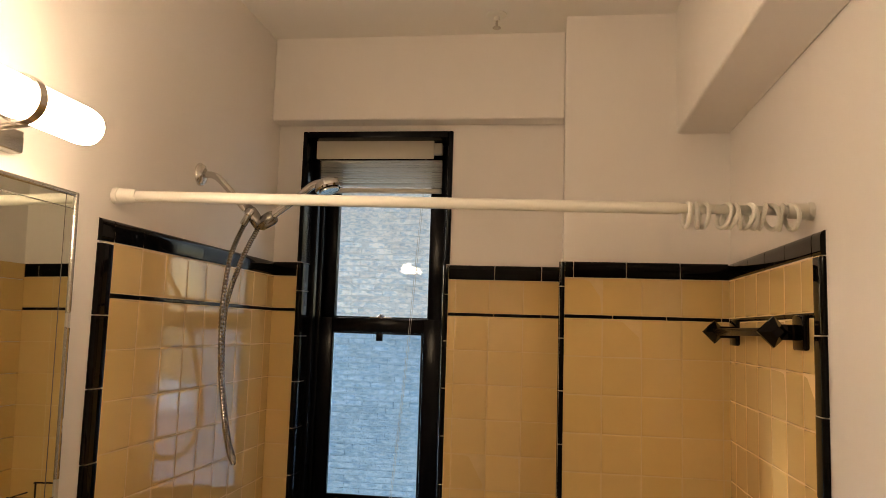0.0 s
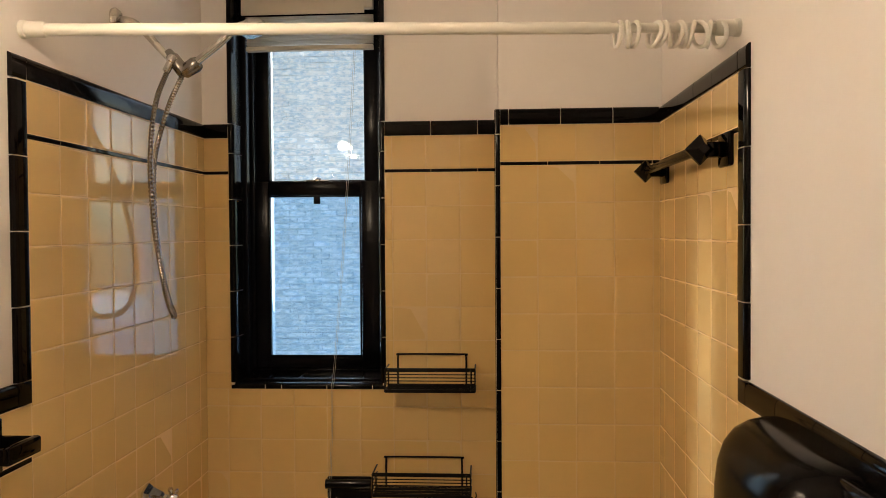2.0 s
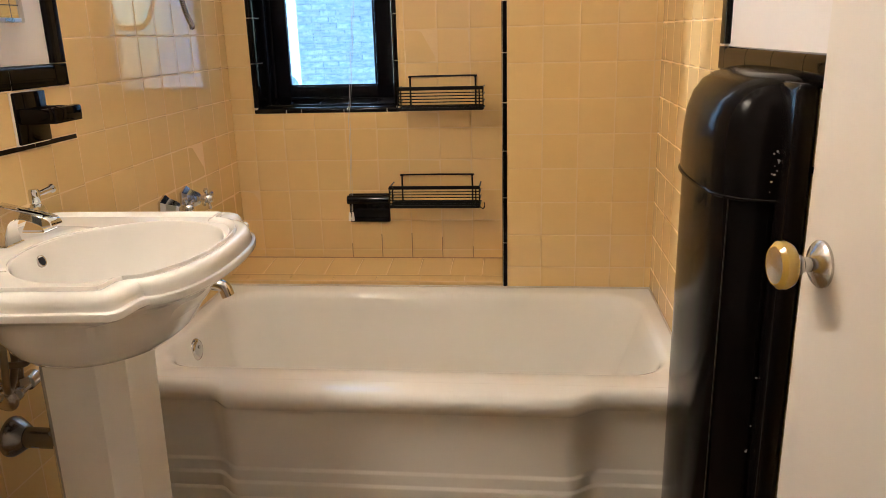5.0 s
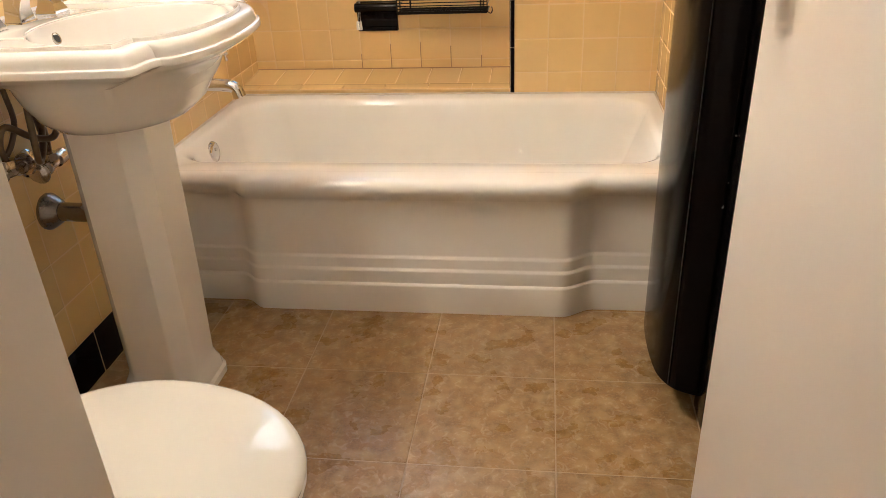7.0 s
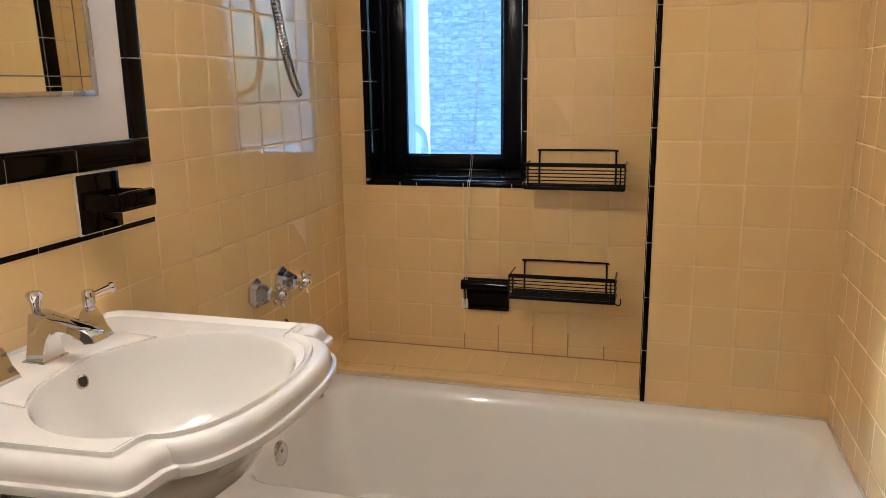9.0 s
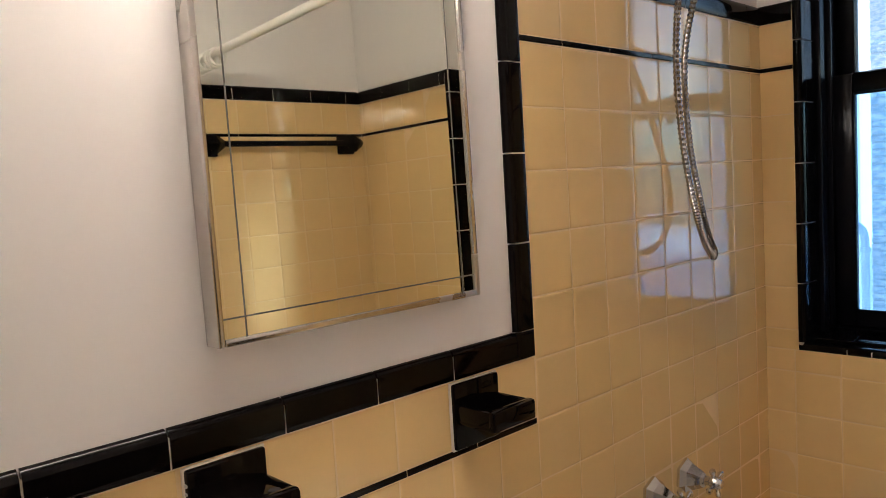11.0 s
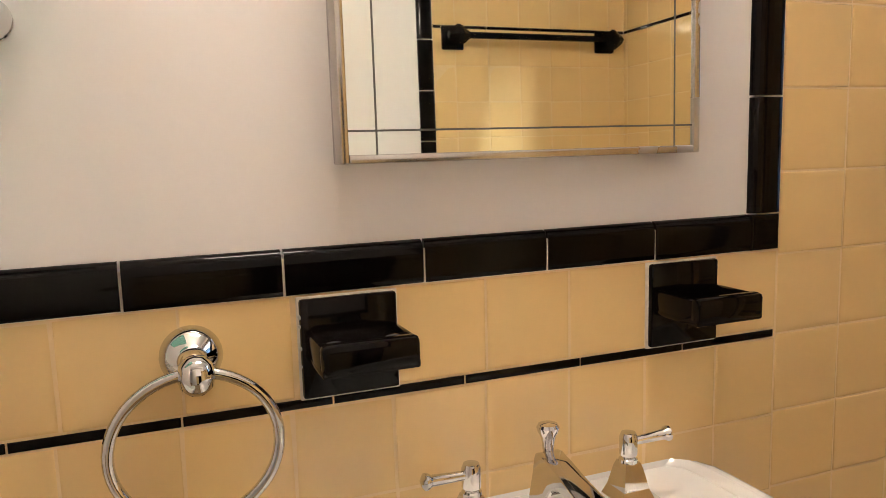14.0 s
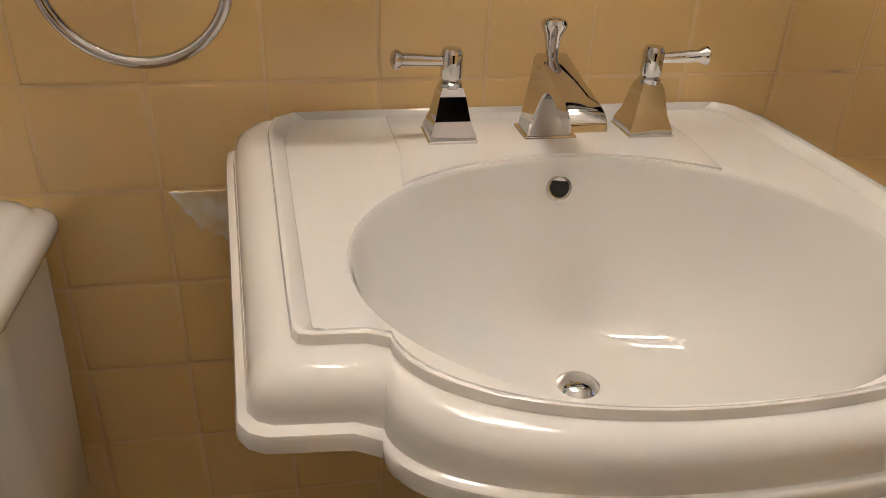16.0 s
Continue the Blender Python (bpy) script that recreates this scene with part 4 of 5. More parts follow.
tap_handle(1.060, -1)
tap_handle(1.258, 1)
waste = thing("waste_pipe", (LEFT, 1.16, 0.45), "chrome waste pipe from the tiled wall to the sink", "pipe")
part("escutcheon", lathe([(0.041, 0), (0.041, 0.006), (0.035, 0.016), (0.026, 0.030), (0.022, 0.034)], axis((LEFT, 1.155, 0.455), (1, 0, 0))), DARK_NICKEL, waste)
part("pipe", tube([(LEFT, 1.155, 0.455), (-0.69, 1.155, 0.45)], 0.021, 16), DARK_NICKEL, waste)
for y, z, s in ((1.010, 0.606, 1), (1.135, 0.575, -1)):
    ob = thing("supply_valve", (LEFT, y, z), "tarnished supply stop valve under the sink", "valve", "supply valves")
    part("escutcheon", lathe([(0.030, 0), (0.030, 0.004), (0.024, 0.010), (0.012, 0.014)], axis((LEFT, y, z), (1, 0, 0))), CHROME, ob)
    part("stub", tube([(LEFT, y, z), (-0.850, y, z)], 0.010, 12), CHROME, ob)
    part("body", lathe([(0.012, -0.050), (0.016, -0.046), (0.016, -0.018), (0.012, -0.014), (0.012, 0.016), (0.015, 0.020), (0.015, 0.034), (0.010, 0.040)], axis((-0.846, y, z), (0.1, s, -0.05)), 14), NICKEL, ob, "worn nickel valve body")
    part("nut", lathe([(0.017, -0.008), (0.017, 0.008)], axis((-0.846, y, z + 0.016), (0, 0, 1)), 6), NICKEL, ob, smooth=False)
    part("wheel", lathe([(0.008, 0.0), (0.022, 0.003), (0.024, 0.008), (0.020, 0.013), (0.008, 0.016)], axis((-0.846, y + s * 0.04, z - 0.002), (0.1, s, -0.05)), 14), NICKEL, ob)
    part("riser", tube(smooth_line([(-0.846, y, z + 0.02), (-0.845, y - 0.004 * s, z + 0.055), (-0.835, y + 0.012 * s, z + 0.085), (-0.815, y + 0.055 * s, z + 0.050), (-0.800, y + 0.095 * s, z + 0.040), (-0.790, y + 0.105 * s, z + 0.085), (-0.795, y + 0.09 * s, z + 0.15)]), 0.0068, 10), COPPER, ob, "tarnished braided riser")
    part("supply_tail", tube(smooth_line([(-0.83, y + 0.03 * s, 0.76), (-0.828, y + 0.032 * s, 0.70), (-0.836, y + 0.02 * s, 0.66), (-0.845, y + 0.004 * s, z + 0.03)]), 0.0055, 8), COPPER, ob)

# ---- mirror cabinet ----
MY0, MY1, MZ0, MZ1 = 0.946, 1.390, 1.258, 1.868
MXF = -0.882
LEAN = Matrix.Translation((MXF, 0, MZ0)) @ Matrix.Rotation(radians(-0.75), 4, "Y") @ Matrix.Translation((-MXF, 0, -MZ0))
cabinet = thing("mirror_cabinet", (MXF, (MY0 + MY1) / 2, MZ0), "chrome-framed mirror cabinet door with etched border lines", "mirror")
part("body", box(PL - 0.02, MXF - 0.012, MY0 + 0.002, MY1 - 0.002, MZ0 + 0.003, MZ1 - 0.003), NICKEL, cabinet)
F = 0.009
for y0, y1, z0, z1 in ((MY0, MY0 + F, MZ0, MZ1), (MY1 - F, MY1, MZ0, MZ1), (MY0 + F, MY1 - F, MZ0, MZ0 + F), (MY0 + F, MY1 - F, MZ1 - F, MZ1)):
    part("frame", box(MXF - 0.029, MXF + 0.004, y0, y1, z0, z1, 0.002), NICKEL, cabinet, "chrome frame")
part("glass", box(MXF - 0.006, MXF, MY0 + F, MY1 - F, MZ0 + F, MZ1 - F), MIRROR, cabinet, "mirror glass", smooth=False)
for y in (MY0 + F + 0.030, MY1 - F - 0.026):
    part("etched_line", box(MXF - 0.0005, MXF + 0.0003, y - 0.0010, y + 0.0010, MZ0 + F, MZ1 - F), ETCH, cabinet, smooth=False)
for z in (MZ0 + F + 0.024, MZ1 - F - 0.024):
    part("etched_line", box(MXF - 0.0005, MXF + 0.0004, MY0 + F, MY1 - F, z - 0.0010, z + 0.0010), ETCH, cabinet, smooth=False)

for ob in cabinet.children:
    if ob.name.split(".")[0] in ("frame", "glass", "etched_line"):
        ob.data.transform(LEAN)

# ---- vanity light ----
light = thing("vanity_light", (PL, 1.08, 1.95), "lit tubular white glass vanity light with nickel fittings", "wall lamp")
LX, LZ, LY0, LY1 = -0.774, 1.954, 0.868, 1.252
part("backplate", box(PL - 0.001, PL + 0.028, 0.930, 1.222, 1.905, 1.945, 0.004), NICKEL, light)
for y in (0.98, 1.14):
    part("arm", tube([(PL, y, 1.93), (LX, y, 1.945)], 0.010, 12), NICKEL, light)
R0 = 0.0330
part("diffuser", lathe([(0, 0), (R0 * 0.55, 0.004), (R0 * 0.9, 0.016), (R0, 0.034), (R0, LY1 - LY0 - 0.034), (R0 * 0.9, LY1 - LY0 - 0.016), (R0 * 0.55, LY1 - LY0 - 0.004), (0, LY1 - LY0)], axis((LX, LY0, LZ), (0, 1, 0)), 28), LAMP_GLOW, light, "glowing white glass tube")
for y in (1.066,):
    part("band", lathe([(R0 + 0.001, -0.010), (R0 + 0.006, -0.009), (R0 + 0.006, 0.009), (R0 + 0.001, 0.010)], axis((LX, y, LZ), (0, 1, 0)), 28), NICKEL, light, "nickel band")

# ---- soap dishes, towel ring and shelf on the left wall ----


def soap_shelf(y0, y1, name, label):
    ob = thing(name, (LEFT, (y0 + y1) / 2, 1.02), label, "soap dish", "wall dishes")
    part("plate", box(LEFT - 0.004, LEFT + 0.010, y0, y1, 1.017, 1.122, 0.003), BLACK, ob)
    part("joint", box(LEFT - 0.006, LEFT + 0.0035, y0 - 0.0022, y1 + 0.0022, 1.0145, 1.1238, 0.001), CAULK, ob, "pale grout joint round the plate")
    part("tray", box(LEFT + 0.006, LEFT + 0.088, y0 + 0.004, y1 - 0.002, 1.059, 1.069, 0.003), BLACK, ob)
    part("front_rim", box(LEFT + 0.072, LEFT + 0.090, y0 + 0.004, y1 - 0.002, 1.061, 1.092, 0.006), BLACK, ob)
    for y in (y0 + 0.004, y1 - 0.013):
        part("side_rim", box(LEFT + 0.006, LEFT + 0.080, y, y + 0.011, 1.062, 1.090, 0.004), BLACK, ob)
    return ob


tumbler = soap_shelf(0.900, 1.004, "tumbler_holder", "black glazed tumbler and toothbrush holder set in the tile")
part("holder_top", box(LEFT + 0.012, LEFT + 0.078, 0.912, 0.992, 1.081, 1.087, 0.002), BLACK, tumbler)
for y in (0.922, 0.982):
    part("brush_hole", lathe([(0, 0.0006), (0.006, 0.0006), (0.008, 0.0)], pose(LEFT + 0.062, y, 1.0872), 12), DARK, tumbler)
for z, r in ((1.104, 0.0030), (1.094, 0.0022), (1.071, 0.0026), (1.052, 0.0018)):
    part("chip", lathe([(0, 0.0010), (r * 0.7, 0.0008), (r, 0)], axis((LEFT + 0.0065, 0.8996, z), (0.5, -1, 0)), 7), CHIP, tumbler, "chipped glaze")
soap_shelf(1.334, 1.437, "soap_tray", "black glazed soap tray set in the tile")

ring_thing = thing("towel_ring", (LEFT, 0.775, 1.09), "chrome towel ring on a round rosette", "towel ring")
RY, RZ = 0.794, 1.071
part("rosette", lathe([(0.030, 0), (0.030, 0.004), (0.027, 0.009), (0.024, 0.015), (0.015, 0.020), (0.011, 0.026), (0.010, 0.046)], axis((LEFT, RY - 0.001, RZ + 0.006), (1, 0, 0)), 28), CHROME, ring_thing)
part("knuckle", lathe([(0.0, -0.019), (0.008, -0.0175), (0.015, -0.011), (0.0175, 0.0), (0.015, 0.011), (0.008, 0.0175), (0, 0.019)], pose(LEFT + 0.054, RY, RZ), 18), CHROME, ring_thing)
part("ring", tube([(LEFT + 0.054 - 0.004 * (1 - math.cos(a)), RY - 0.004 + 0.0765 * math.sin(a), RZ - 0.071 + 0.0735 * math.cos(a)) for a in [2 * math.pi * k / 56 for k in range(56)]], 0.0056, 12, closed=True), CHROME, ring_thing)

shelf = thing("glass_shelf", (LEFT, 0.46, 1.41), "green-edged glass shelf on chrome brackets", "shelf")
part("glass", box(PL + 0.012, PL + 0.135, 0.24, 0.700, 1.415, 1.423, 0.001), SHELF_GLASS, shelf, "green glass plate", smooth=False)
for y in (0.31, 0.648):
    part("bracket", lathe([(0.020, 0), (0.020, 0.005), (0.012, 0.014), (0.009, 0.04), (0.012, 0.05), (0.012, 0.060), (0, 0.064)], axis((PL, y, 1.392), (1, 0, 0)), 20), CHROME, shelf)

def patch_ring(s, x):
    """The smear's outline: flat along a tile joint on top, ragged and sagging below."""
    pts = []
    for k in range(12):
        pts.append((0.784 + 0.070 * k / 11, 0.782 + 0.0006 * math.sin(k * 2.3)))
    for k in range(22):
        t = k / 21
        sag = 0.030 + 0.024 * math.sin(math.pi * (1 - t) * 0.8) + 0.006 * math.sin(9 * t) + 0.003 * math.sin(31 * t + 1)
        pts.append((0.854 - 0.070 * t, 0.782 - sag * min(1.0, (1 - t) * 2.4 + 0.05)))
    return [Vector((x, 0.820 + (y - 0.820) * s, 0.765 + (z - 0.765) * s)) for y, z in pts]


structure("wall_patch", loft([patch_ring(1.0, LEFT + 0.0006), patch_ring(0.95, LEFT + 0.0016)]), FILLER, "smeared pale filler patch on the tile", "patch")

# ---- toilet ----
toilet = thing("toilet", (-0.5, 0.44, 0), "white china toilet with its lid closed", "toilet")
TYC = 0.436
tank = []
for z, d0, d1, hw in ((0.40, 0.012, 0.175, 0.205), (0.43, 0.008, 0.190, 0.218), (0.60, 0.006, 0.196, 0.226), (0.742, 0.006, 0.200, 0.232)):
    tank.append(rounded(LEFT + (d0 + d1) / 2, TYC, (d1 - d0) / 2, hw, 0.035, z, 8))
part("tank", loft(tank), PORCELAIN, toilet, "white china tank")
lid = []
for z, g in ((0.742, -0.006), (0.743, 0.006), (0.748, 0.011), (0.756, 0.014), (0.764, 0.0145), (0.770, 0.012), (0.774, 0.006), (0.777, 0.001), (0.781, -0.002), (0.786, -0.005), (0.790, -0.012), (0.792, -0.022), (0.7925, -0.045)):
    lid.append(rounded(LEFT + 0.105, TYC, 0.097 + g, 0.229 + g, 0.03, z, 8))
part("tank_lid", loft(lid), PORCELAIN, toilet, "white china tank lid")
part("flush_lever", lathe([(0.006, 0), (0.007, 0.05), (0.004, 0.07)], axis((-0.700, 0.28, 0.68), (0.25, 0.9, -0.1)), 12), CHROME, toilet)


def seat_ring(z, g, cx0=-0.372, hx=0.252, hy=0.192):
    pts = []
    for k in range(48):
        a = 2 * math.pi * k / 48
        x, y = math.cos(a), math.sin(a)
        hx2 = hx + g if x > 0 else (hx - 0.035 + g)
        y *= 1 if x > 0 else (1 - 0.10 * x * x)
        pts.append(Vector((cx0 + hx2 * x, TYC + (hy + g) * y, z)))
    return pts


part("seat", loft([seat_ring(0.392, -0.012), seat_ring(0.394, 0.0), seat_ring(0.404, 0.002), seat_ring(0.410, -0.004)]), PORCELAIN, toilet, "white seat")
part("lid", loft([seat_ring(0.411, -0.006), seat_ring(0.413, 0.002), seat_ring(0.419, 0.004), seat_ring(0.424, 0.002), seat_ring(0.4272, -0.003), seat_ring(0.4295, -0.012), seat_ring(0.4325, -0.028), seat_ring(0.4364, -0.050), seat_ring(0.4412, -0.080), seat_ring(0.4450, -0.110), seat_ring(0.4470, -0.140), seat_ring(0.4478, -0.170)]), LID_PLASTIC, toilet, "glossy white closed lid")
bowl = []
for z, g, ox, hx in ((0.0, -0.075, -0.06, 0.22), (0.03, -0.080, -0.06, 0.22), (0.12, -0.078, -0.06, 0.215), (0.22, -0.055, -0.05, 0.225), (0.31, -0.022, -0.02, 0.24), (0.36, -0.008, 0.0, 0.245), (0.391, -0.006, 0.0, 0.245)):
    bowl.append([p + Vector((ox, 0, 0)) for p in seat_ring(z, g, hx=hx)])
part("bowl", loft(bowl), PORCELAIN, toilet, "white china bowl and foot")
part("neck", box(LEFT + 0.02, -0.56, TYC - 0.12, TYC + 0.12, 0.20, 0.402, 0.03), PORCELAIN, toilet)
for s in (-1, 1):
    part("hinge", lathe([(0.012, 0), (0.014, 0.02), (0.010, 0.03), (0, 0.032)], pose(-0.610, TYC + s * 0.075, 0.405), 14), PORCELAIN, toilet)

# ---- riser cover ----
cover = thing("riser_cover", (0.48, 1.26, 0.08), "black enamelled metal heating riser cover with a domed cap", "pipe cover")
line = [(RIGHT - 0.002, 1.066), (0.505, 1.077), (0.480, 1.086), (0.454, 1.103), (0.434, 1.135), (0.424, 1.18), (0.420, 1.26), (0.423, 1.34), (0.434, 1.40), (0.458, 1.44), (0.495, 1.462), (RIGHT - 0.002, 1.468)]
sec = [Vector((p.x, p.y, 0)) for p in smooth_line([(x, y, 0) for x, y in line], 4)]
mid_c = Vector((RIGHT - 0.002, 1.268, 0))


def cover_ring(z, s, lift=0.0):
    return [Vector((min(RIGHT - 0.002, mid_c.x + (p.x - mid_c.x) * s + (lift if p.x < RIGHT - 0.01 else 0)), mid_c.y + (p.y - mid_c.y) * (0.35 * s + 0.65 if s < 1 else s), z)) for p in sec]


part("casing", loft([cover_ring(0.085, 1.0), cover_ring(0.30, 1.0), cover_ring(0.958, 1.0)]), BLACK_METAL, cover, "black curved metal casing")
cap_rings = [cover_ring(0.950, 1.0), cover_ring(0.951, 1.03), cover_ring(0.966, 1.034), cover_ring(1.03, 1.022), cover_ring(1.07, 0.985), cover_ring(1.10, 0.90), cover_ring(1.122, 0.76), cover_ring(1.134, 0.58), cover_ring(1.141, 0.34), cover_ring(1.143, 0.10)]
part("cap", loft(cap_rings), BLACK_METAL, cover, "black domed metal cap")
part("cap_rim", tube([p for p in cover_ring(0.954, 1.036) if p.x < RIGHT - 0.004], 0.0032, 8), BLACK_METAL, cover, "rolled rim of the cap")
part("flange", box(RIGHT - 0.033, RIGHT - 0.001, 1.020, 1.12, 0.03, 1.134, 0.010, segments=3), BLACK_METAL, cover, "black wall flange")
part("seam", box(0.4455, 0.4475, 1.1075, 1.1095, 0.09, 0.95), DARK, cover)
part("seam", box(0.4985, 0.5045, 1.0745, 1.0785, 0.09, 0.95, 0.001), BLACK_METAL, cover)
for k in range(16):
    z = chance.gauss(1.005, 0.022) if k < 12 else chance.uniform(0.45, 0.9)
    r = chance.uniform(0.0007, 0.0022)
    y, x = 1.0725 + chance.uniform(-0.001, 0.001), 0.503 + chance.uniform(-0.008, 0.003)
    part("paint_chip", lathe([(0, 0.0012), (r * 0.7, 0.001), (r, 0)], axis((x - 0.002, y - 0.004 - (0.004 if z > 0.95 else 0), z), (-0.3, -1, 0)), 7), CHIP, cover)

# ---- door, standing open ----
door = thing("door_1", (0.49, 0.10, 0), "cream painted door standing open with a yellow knob", "door", kind="structure")
HX, HY, EX, EY = 0.488, 0.105, 0.422, 0.714
dv = Vector((EX - HX, EY - HY, 0))
DW = dv.length
DM = Matrix.Translation((HX, HY, 0)) @ Matrix.Rotation(math.atan2(dv.y, dv.x), 4, "Z")
bm = box(0, DW, -0.035, 0, 0.008, 2.035, 0.002)
bm.transform(DM)
part("leaf", bm, DOOR_PAINT, door)
KZ, KU = 0.978, DW - 0.040
kn = DM.to_3x3() @ Vector((0, 1, 0))
kp = DM @ Vector((KU, 0, KZ))
handle = part("rose", lathe([(0.025, 0), (0.025, 0.003), (0.022, 0.006), (0.014, 0.009), (0.010, 0.012)], axis(kp, kn), 28), NICKEL, door, "worn nickel rose")
part("spindle", lathe([(0.008, 0.009), (0.008, 0.020), (0.0105, 0.022), (0.0105, 0.027), (0.008, 0.030)], axis(kp, kn), 20), NICKEL, handle)
part("knob", lathe([(0.009, 0.027), (0.016, 0.029), (0.0225, 0.033), (0.0255, 0.039), (0.0250, 0.045), (0.0205, 0.0490)], axis(kp, kn), 28), YELLOW_KNOB, handle, "yellow enamelled knob")
part("knob_face", lathe([(0.0207, 0.0486), (0.014, 0.0505), (0, 0.0515)], axis(kp, kn), 24), NICKEL, handle, "worn knob face")
for z in (0.25, 1.02, 1.78):
    part("hinge", lathe([(0.006, -0.045), (0.006, 0.045)], pose(HX + 0.004, HY - 0.004, z), 10), NICKEL, door)

# ceiling sprinkler
sprinkler = thing("ceiling_sprinkler", (-0.145, 2.28, CEIL), "small white ceiling sprinkler head", "sprinkler")
part("cup", lathe([(0.030, 0), (0.030, -0.004), (0.022, -0.008), (0.010, -0.010), (0.010, -0.022)], pose(-0.145, 2.27, CEIL), 20), WHITE_PLASTIC, sprinkler)
part("deflector", lathe([(0.004, -0.020), (0.004, -0.042), (0.013, -0.043), (0.013, -0.045), (0, -0.046)], pose(-0.145, 2.27, CEIL), 14), NICKEL, sprinkler)

# ---- laid pieces: floor tiles, wall tiles, trim ----
FX0, FY0, FP = 0.211, 1.229, 0.3055
for i in range(-5, 3):
    for j in range(-6, 2):
        x0, x1 = max(PL, FX0 + i * FP), min(PR, FX0 + (i + 1) * FP)
        y0, y1 = FY0 + j * FP, min(1.545, FY0 + (j + 1) * FP)
        if x1 - x0 < 0.01 or y1 - y0 < 0.01:
            continue
        lay("floor_tile", flat_piece(x1 - x0, y1 - y0, 0.010, FLOOR_TILE, 0.0025), Matrix.Translation((x0, y0, -0.010)), floor, 0.05)

# left wall
bed(wall_left, LW, [(FRONT, VL - 0.02, 0, W1 + 0.03), (VL - 0.03, BACK, 0, T1 + 0.03)])
dishes = [(0.952, 1.07), (1.388, 1.07)]
tile_field(wall_left, LW, (FRONT, VL, W0, W1), 1.333, W0, 0.110, 0.112, skip=dishes)
tile_field(wall_left, LW, (FRONT, VL, 0.124, 1.004), 1.333, 1.004 - 0.88)
tile_field(wall_left, LW, (VL, BACK + 0.004, 0.124, ROW), 1.553, ROW)
tile_field(wall_left, LW, (VL, BACK + 0.004, T0, T1), 1.553, T0, pv=0.108)
tile_field(wall_left, LW, (FRONT, 1.5, 0.0, 0.124), 1.333, 0.0, 0.1525, 0.124, BLACK)
strip_run(wall_left, LW, VL, ROW, BACK - VL, first=0.12)
strip_run(wall_left, LW, FRONT, 1.004, VL - FRONT, first=0.06)
trim_run(wall_left, LW, VL, T1, BACK - VL, 0, first=0.115)
trim_run(wall_left, LW, FRONT, W1, 1.497 - FRONT, 0, first=(1.497 - FRONT) % 0.1525)
trim_run(wall_left, LW, VL, W2, T1 - W2, 90)
lay("trim_piece", flat_piece(0.049, 0.049, 0.0100, BLACK), LW @ Matrix.Translation((1.497, W1, 0)), wall_left, 0.1)
lay("trim_piece", nosed_piece(0.049, 0.049, BLACK), LW @ Matrix.Translation((1.497, T1, 0)), wall_left, 0.1)

# window wall
bed(wall_back, BW, [(LEFT - 0.004, WX0 - 0.004, 0.40, T1 + 0.03), (WX1 + 0.004, 0.066, 0.40, T1 + 0.03), (WX0 - 0.004, WX1 + 0.004, 0.40, WZ0 - 0.002)])
A0, A1 = WX0 - 0.010, WX1 + 0.010
for a, b in ((LEFT - 0.004, A0), (A1, EDGE + 0.008)):
    tile_field(wall_back, BW, (a, b, 0.955, ROW), -0.055, ROW)
    tile_field(wall_back, BW, (a, b, T0, T1), -0.055, T0, pv=0.108)
    strip_run(wall_back, BW, a, ROW, b - a)
    trim_run(wall_back, BW, a, T1, b - a, 0)
tile_field(wall_back, BW, (LEFT - 0.004, EDGE + 0.008, 0.425, 0.955), -0.055, ROW)


def reveal_piece(x, z, length, upright, sign):
    """A bullnosed black corner piece that turns from the wall face into the window's reveal."""
    key = ("reveal", round(length, 3), upright, sign)
    if key not in made_pieces:
        prof = [(0.000, 0.0075), (0.002, 0.0095), (0.010, 0.0100), (0.016, 0.0070), (0.019, 0.000), (0.020, -0.010), (0.020, -0.104), (0.008, -0.104), (0.008, 0.0)]
        if upright:
            rings = [[Vector((sign * (a), -d, h)) for a, d in prof] for h in (0.0013, length - 0.0013)]
        else:
            rings = [[Vector((h, -d, a)) for a, d in prof] for h in (0.0013, length - 0.0013)]
        made_pieces[key] = finish(loft(rings), "reveal_piece", BLACK)
    lay("reveal_piece", made_pieces[key], Matrix.Translation((x, PB, z)), wall_back)


gm = box(A0 + 0.003, A0 + 0.0112, PB - 0.0084, PB + 0.002, 0.958, T2 - 0.001)
box(A1 - 0.0112, A1 - 0.003, PB - 0.0084, PB + 0.002, 0.958, T2 - 0.001, bm=gm)
box(A0 + 0.02, A1 - 0.02, PB - 0.0084, PB + 0.002, 0.959, 0.9672, bm=gm)
part("grout", gm, PALE_GROUT, wall_back, "pale grout round the window", smooth=False)
z = 0.976
while z < T2 - 0.005:
    n = min(0.1525, T2 - z)
    reveal_piece(A0, z, n, True, 1)
    reveal_piece(A1, z, n, True, -1)
    z += 0.1525
x, widths = A0, [0.115, 0.055, 0.1525, 0.1525, 0.2]
for w in widths:
    n = min(w, A1 - x)
    if n > 0.005:
        reveal_piece(x, 0.956, n, False, 1)
    x += w
x = WX0 + 0.002
for w in (0.105, 0.105, 0.105, 0.105, 0.105):
    n = min(w, WX1 - 0.002 - x)
    if n > 0.01:
        lay("sill_tile", flat_piece(n, 0.105, 0.010, BLACK), Matrix.Translation((x, 2.545, 0.972)) @ pose(0, 0, 0, 7, 0, 0), wall_back, 0.1)
    x += w

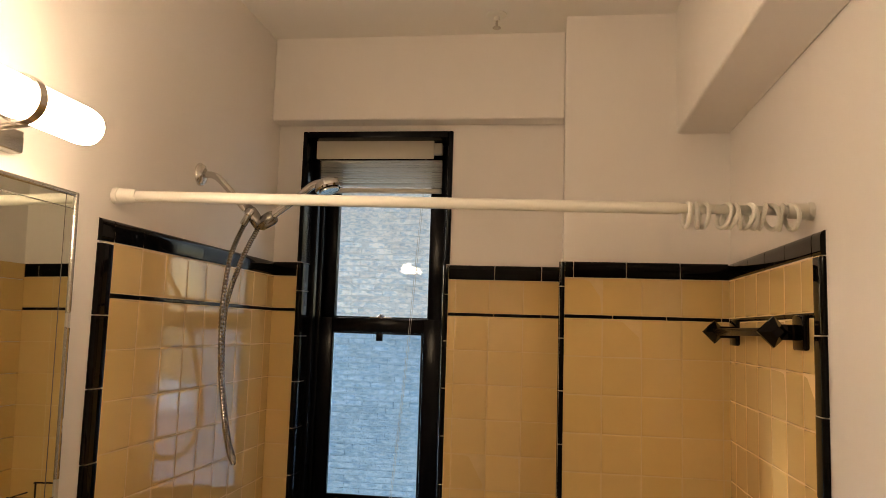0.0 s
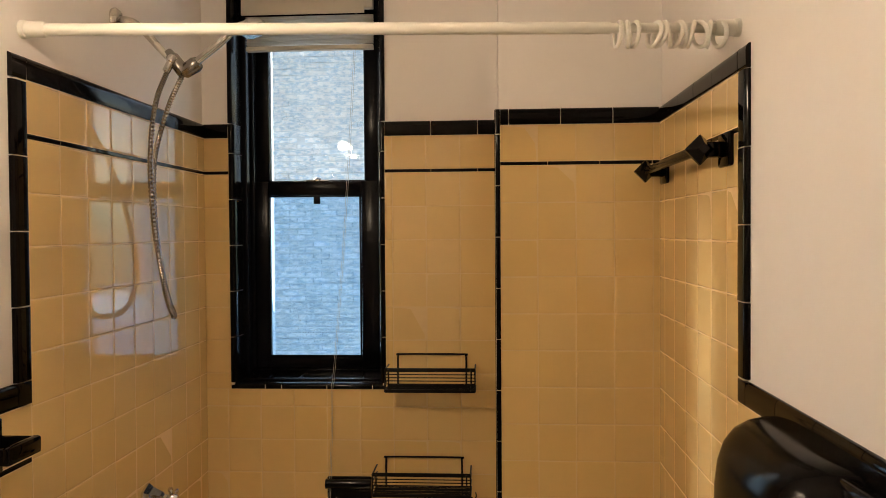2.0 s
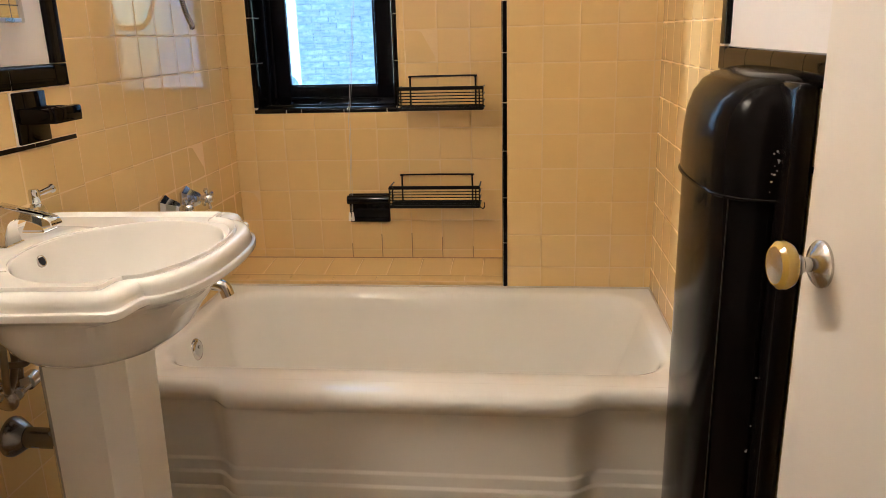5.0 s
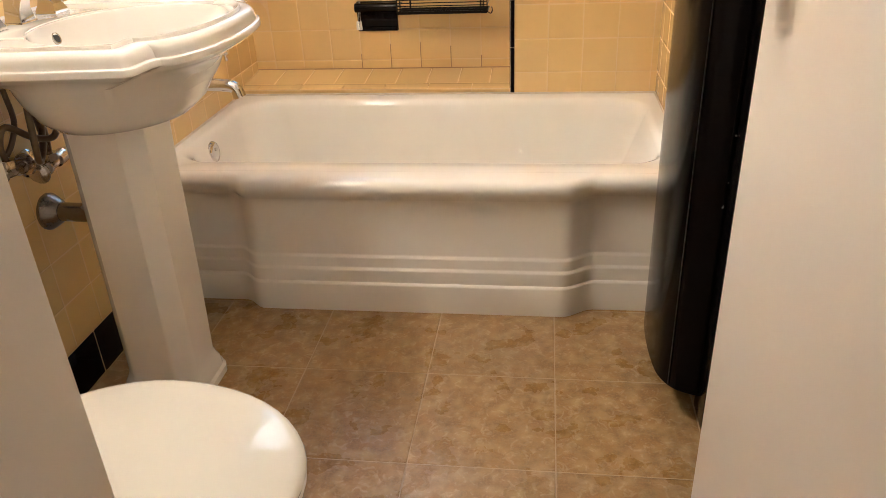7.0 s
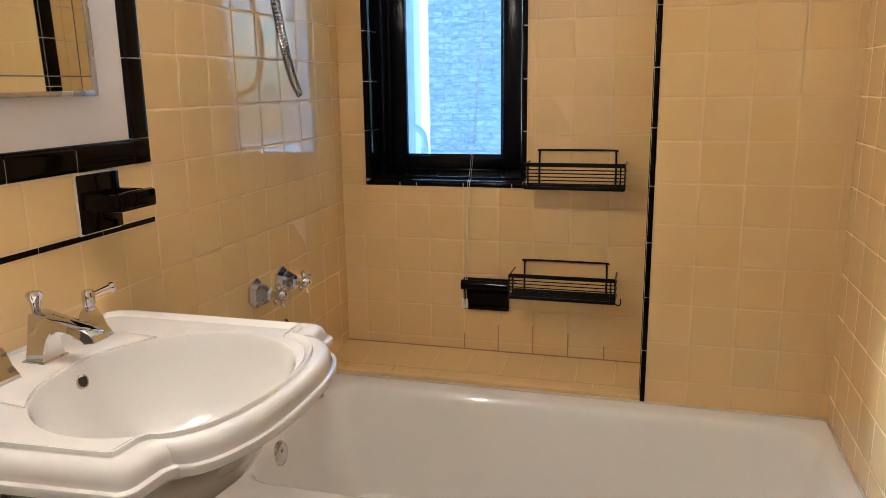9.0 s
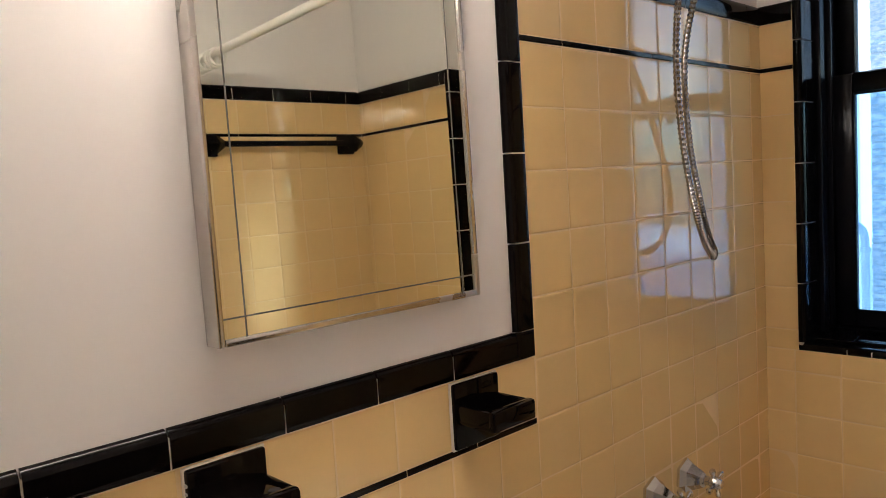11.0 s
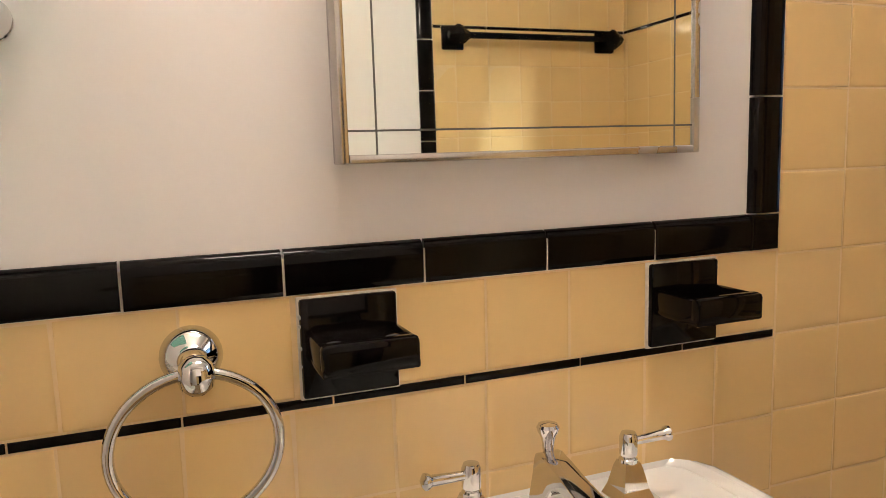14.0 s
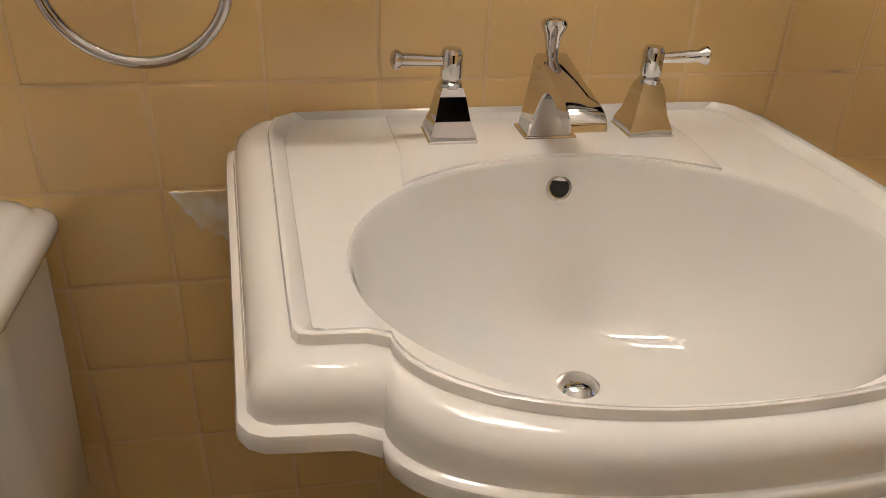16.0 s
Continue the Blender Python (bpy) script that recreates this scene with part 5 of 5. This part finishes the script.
# ledge behind the tub
ledge = structure("ledge", box(LEFT, EDGE + 0.01, COLUMN + 0.003, PB, 0, 0.398), GROUT, "yellow tiled ledge along the tub's back", "ledge")
slope = Matrix.Translation((0, COLUMN - 0.001, 0.396)) @ pose(0, 0, 0, 6.0, 0, 0)
gm = box(LEFT, EDGE + 0.008, 0.003, 0.208, -0.004, 0.0078)
gm.transform(slope)
part("grout", gm, GROUT, ledge, "pale grout on the ledge", smooth=False)
x = LEFT
while x < EDGE - 0.003:
    n = min(0.111, EDGE - x)
    lay("ledge_tile", flat_piece(n, 0.155, 0.009, YELLOW), slope @ Matrix.Translation((x, 0.052, 0)), ledge, 0.1)
    x += 0.111
x, first = LEFT, 0.07
while x < EDGE - 0.003:
    n = min(first, EDGE - x)
    lay("nosing", nosed_piece(n, 0.051, YELLOW), slope @ Matrix.Translation((x + n, 0.052, 0)) @ Matrix.Rotation(math.pi, 4, "Z"), ledge, 0.1)
    x += first
    first = 0.152

# pier
bed(wall_column, CW, [(0.064, RIGHT, RIM - 0.02, T1 + 0.03)])
tile_field(wall_column, CW, (0.072, RIGHT + 0.004, RIM + 0.002, ROW), 0.071, ROW, 0.1122)
tile_field(wall_column, CW, (0.072, RIGHT + 0.004, T0, T1), 0.071, T0, 0.1122, 0.108)
strip_run(wall_column, CW, 0.072, ROW, RIGHT - 0.072, first=0.14)
trim_run(wall_column, CW, 0.072, T1, RIGHT - 0.072, 0, first=0.026)
corner_me = {}
part("grout", box(EDGE + 0.0012, EDGE + 0.014, COLUMN + 0.0005, COLUMN + 0.05, RIM, T2 - 0.002), PALE_GROUT, wall_column, "pale grout at the corner", smooth=False)
z = RIM + 0.003
while z < T2 - 0.004:
    n = min(0.1525, T2 - z)
    if round(n, 3) not in corner_me:
        pr = [(0.0165, 0.008), (0.0165, -0.0010), (0.014, -0.0022), (0.007, -0.0020), (0.002, 0.0012), (0.0, 0.007), (0.0, 0.052), (0.010, 0.052), (0.010, 0.010)]
        b_ = loft([[Vector((EDGE - 0.001 + a, COLUMN + d, h)) for a, d in pr] for h in (0.0013, n - 0.0013)])
        corner_me[round(n, 3)] = finish(b_, "corner_piece", BLACK)
    lay("corner_piece", corner_me[round(n, 3)], Matrix.Translation((0, 0, z)), wall_column)
    z += 0.1525
side_rect = Matrix(((0, 0, -1, 0.0655), (-1, 0, 0, 0), (0, 1, 0, 0), (0, 0, 0, 1)))
tile_field(wall_column, side_rect, (-BACK, -COLUMN - 0.053, 0.42, T2), -BACK, ROW, 0.111)

# right wall: u runs along -y
bed(wall_right, RW, [(-1.50 - 0.10, -FRONT, 0, W1 + 0.03), (-COLUMN, -VR + 0.03, 0, T1 + 0.03)])
tile_field(wall_right, RW, (-COLUMN - 0.004, -VR, 0.124, ROW), -COLUMN + 0.06, ROW)
tile_field(wall_right, RW, (-COLUMN - 0.004, -VR, T0, T1), -COLUMN + 0.06, T0, pv=0.108)
tile_field(wall_right, RW, (-VR, -FRONT, W0, W1), -VR, W0, 0.111, 0.112)
tile_field(wall_right, RW, (-VR, -FRONT, 0.124, 1.004), -VR, 1.004 - 0.88)
tile_field(wall_right, RW, (-1.5, -FRONT, 0.0, 0.124), -1.5, 0.0, 0.1525, 0.124, BLACK)
strip_run(wall_right, RW, -COLUMN, ROW, COLUMN - VR, first=0.05)
strip_run(wall_right, RW, -VR, 1.004, VR - FRONT)
trim_run(wall_right, RW, -COLUMN, T1, COLUMN - VR, 0, first=0.06)
trim_run(wall_right, RW, -VR + 0.049, W1, VR - 0.049 - FRONT, 0)
trim_run(wall_right, RW, -VR, T1, T1 - W2, -90)
lay("trim_piece", flat_piece(0.049, 0.049, 0.0100, BLACK), RW @ Matrix.Translation((-VR, W1, 0)), wall_right, 0.1)
lay("trim_piece", nosed_piece(0.049, 0.049, BLACK), RW @ Matrix.Translation((-VR, T1, 0)), wall_right, 0.1)
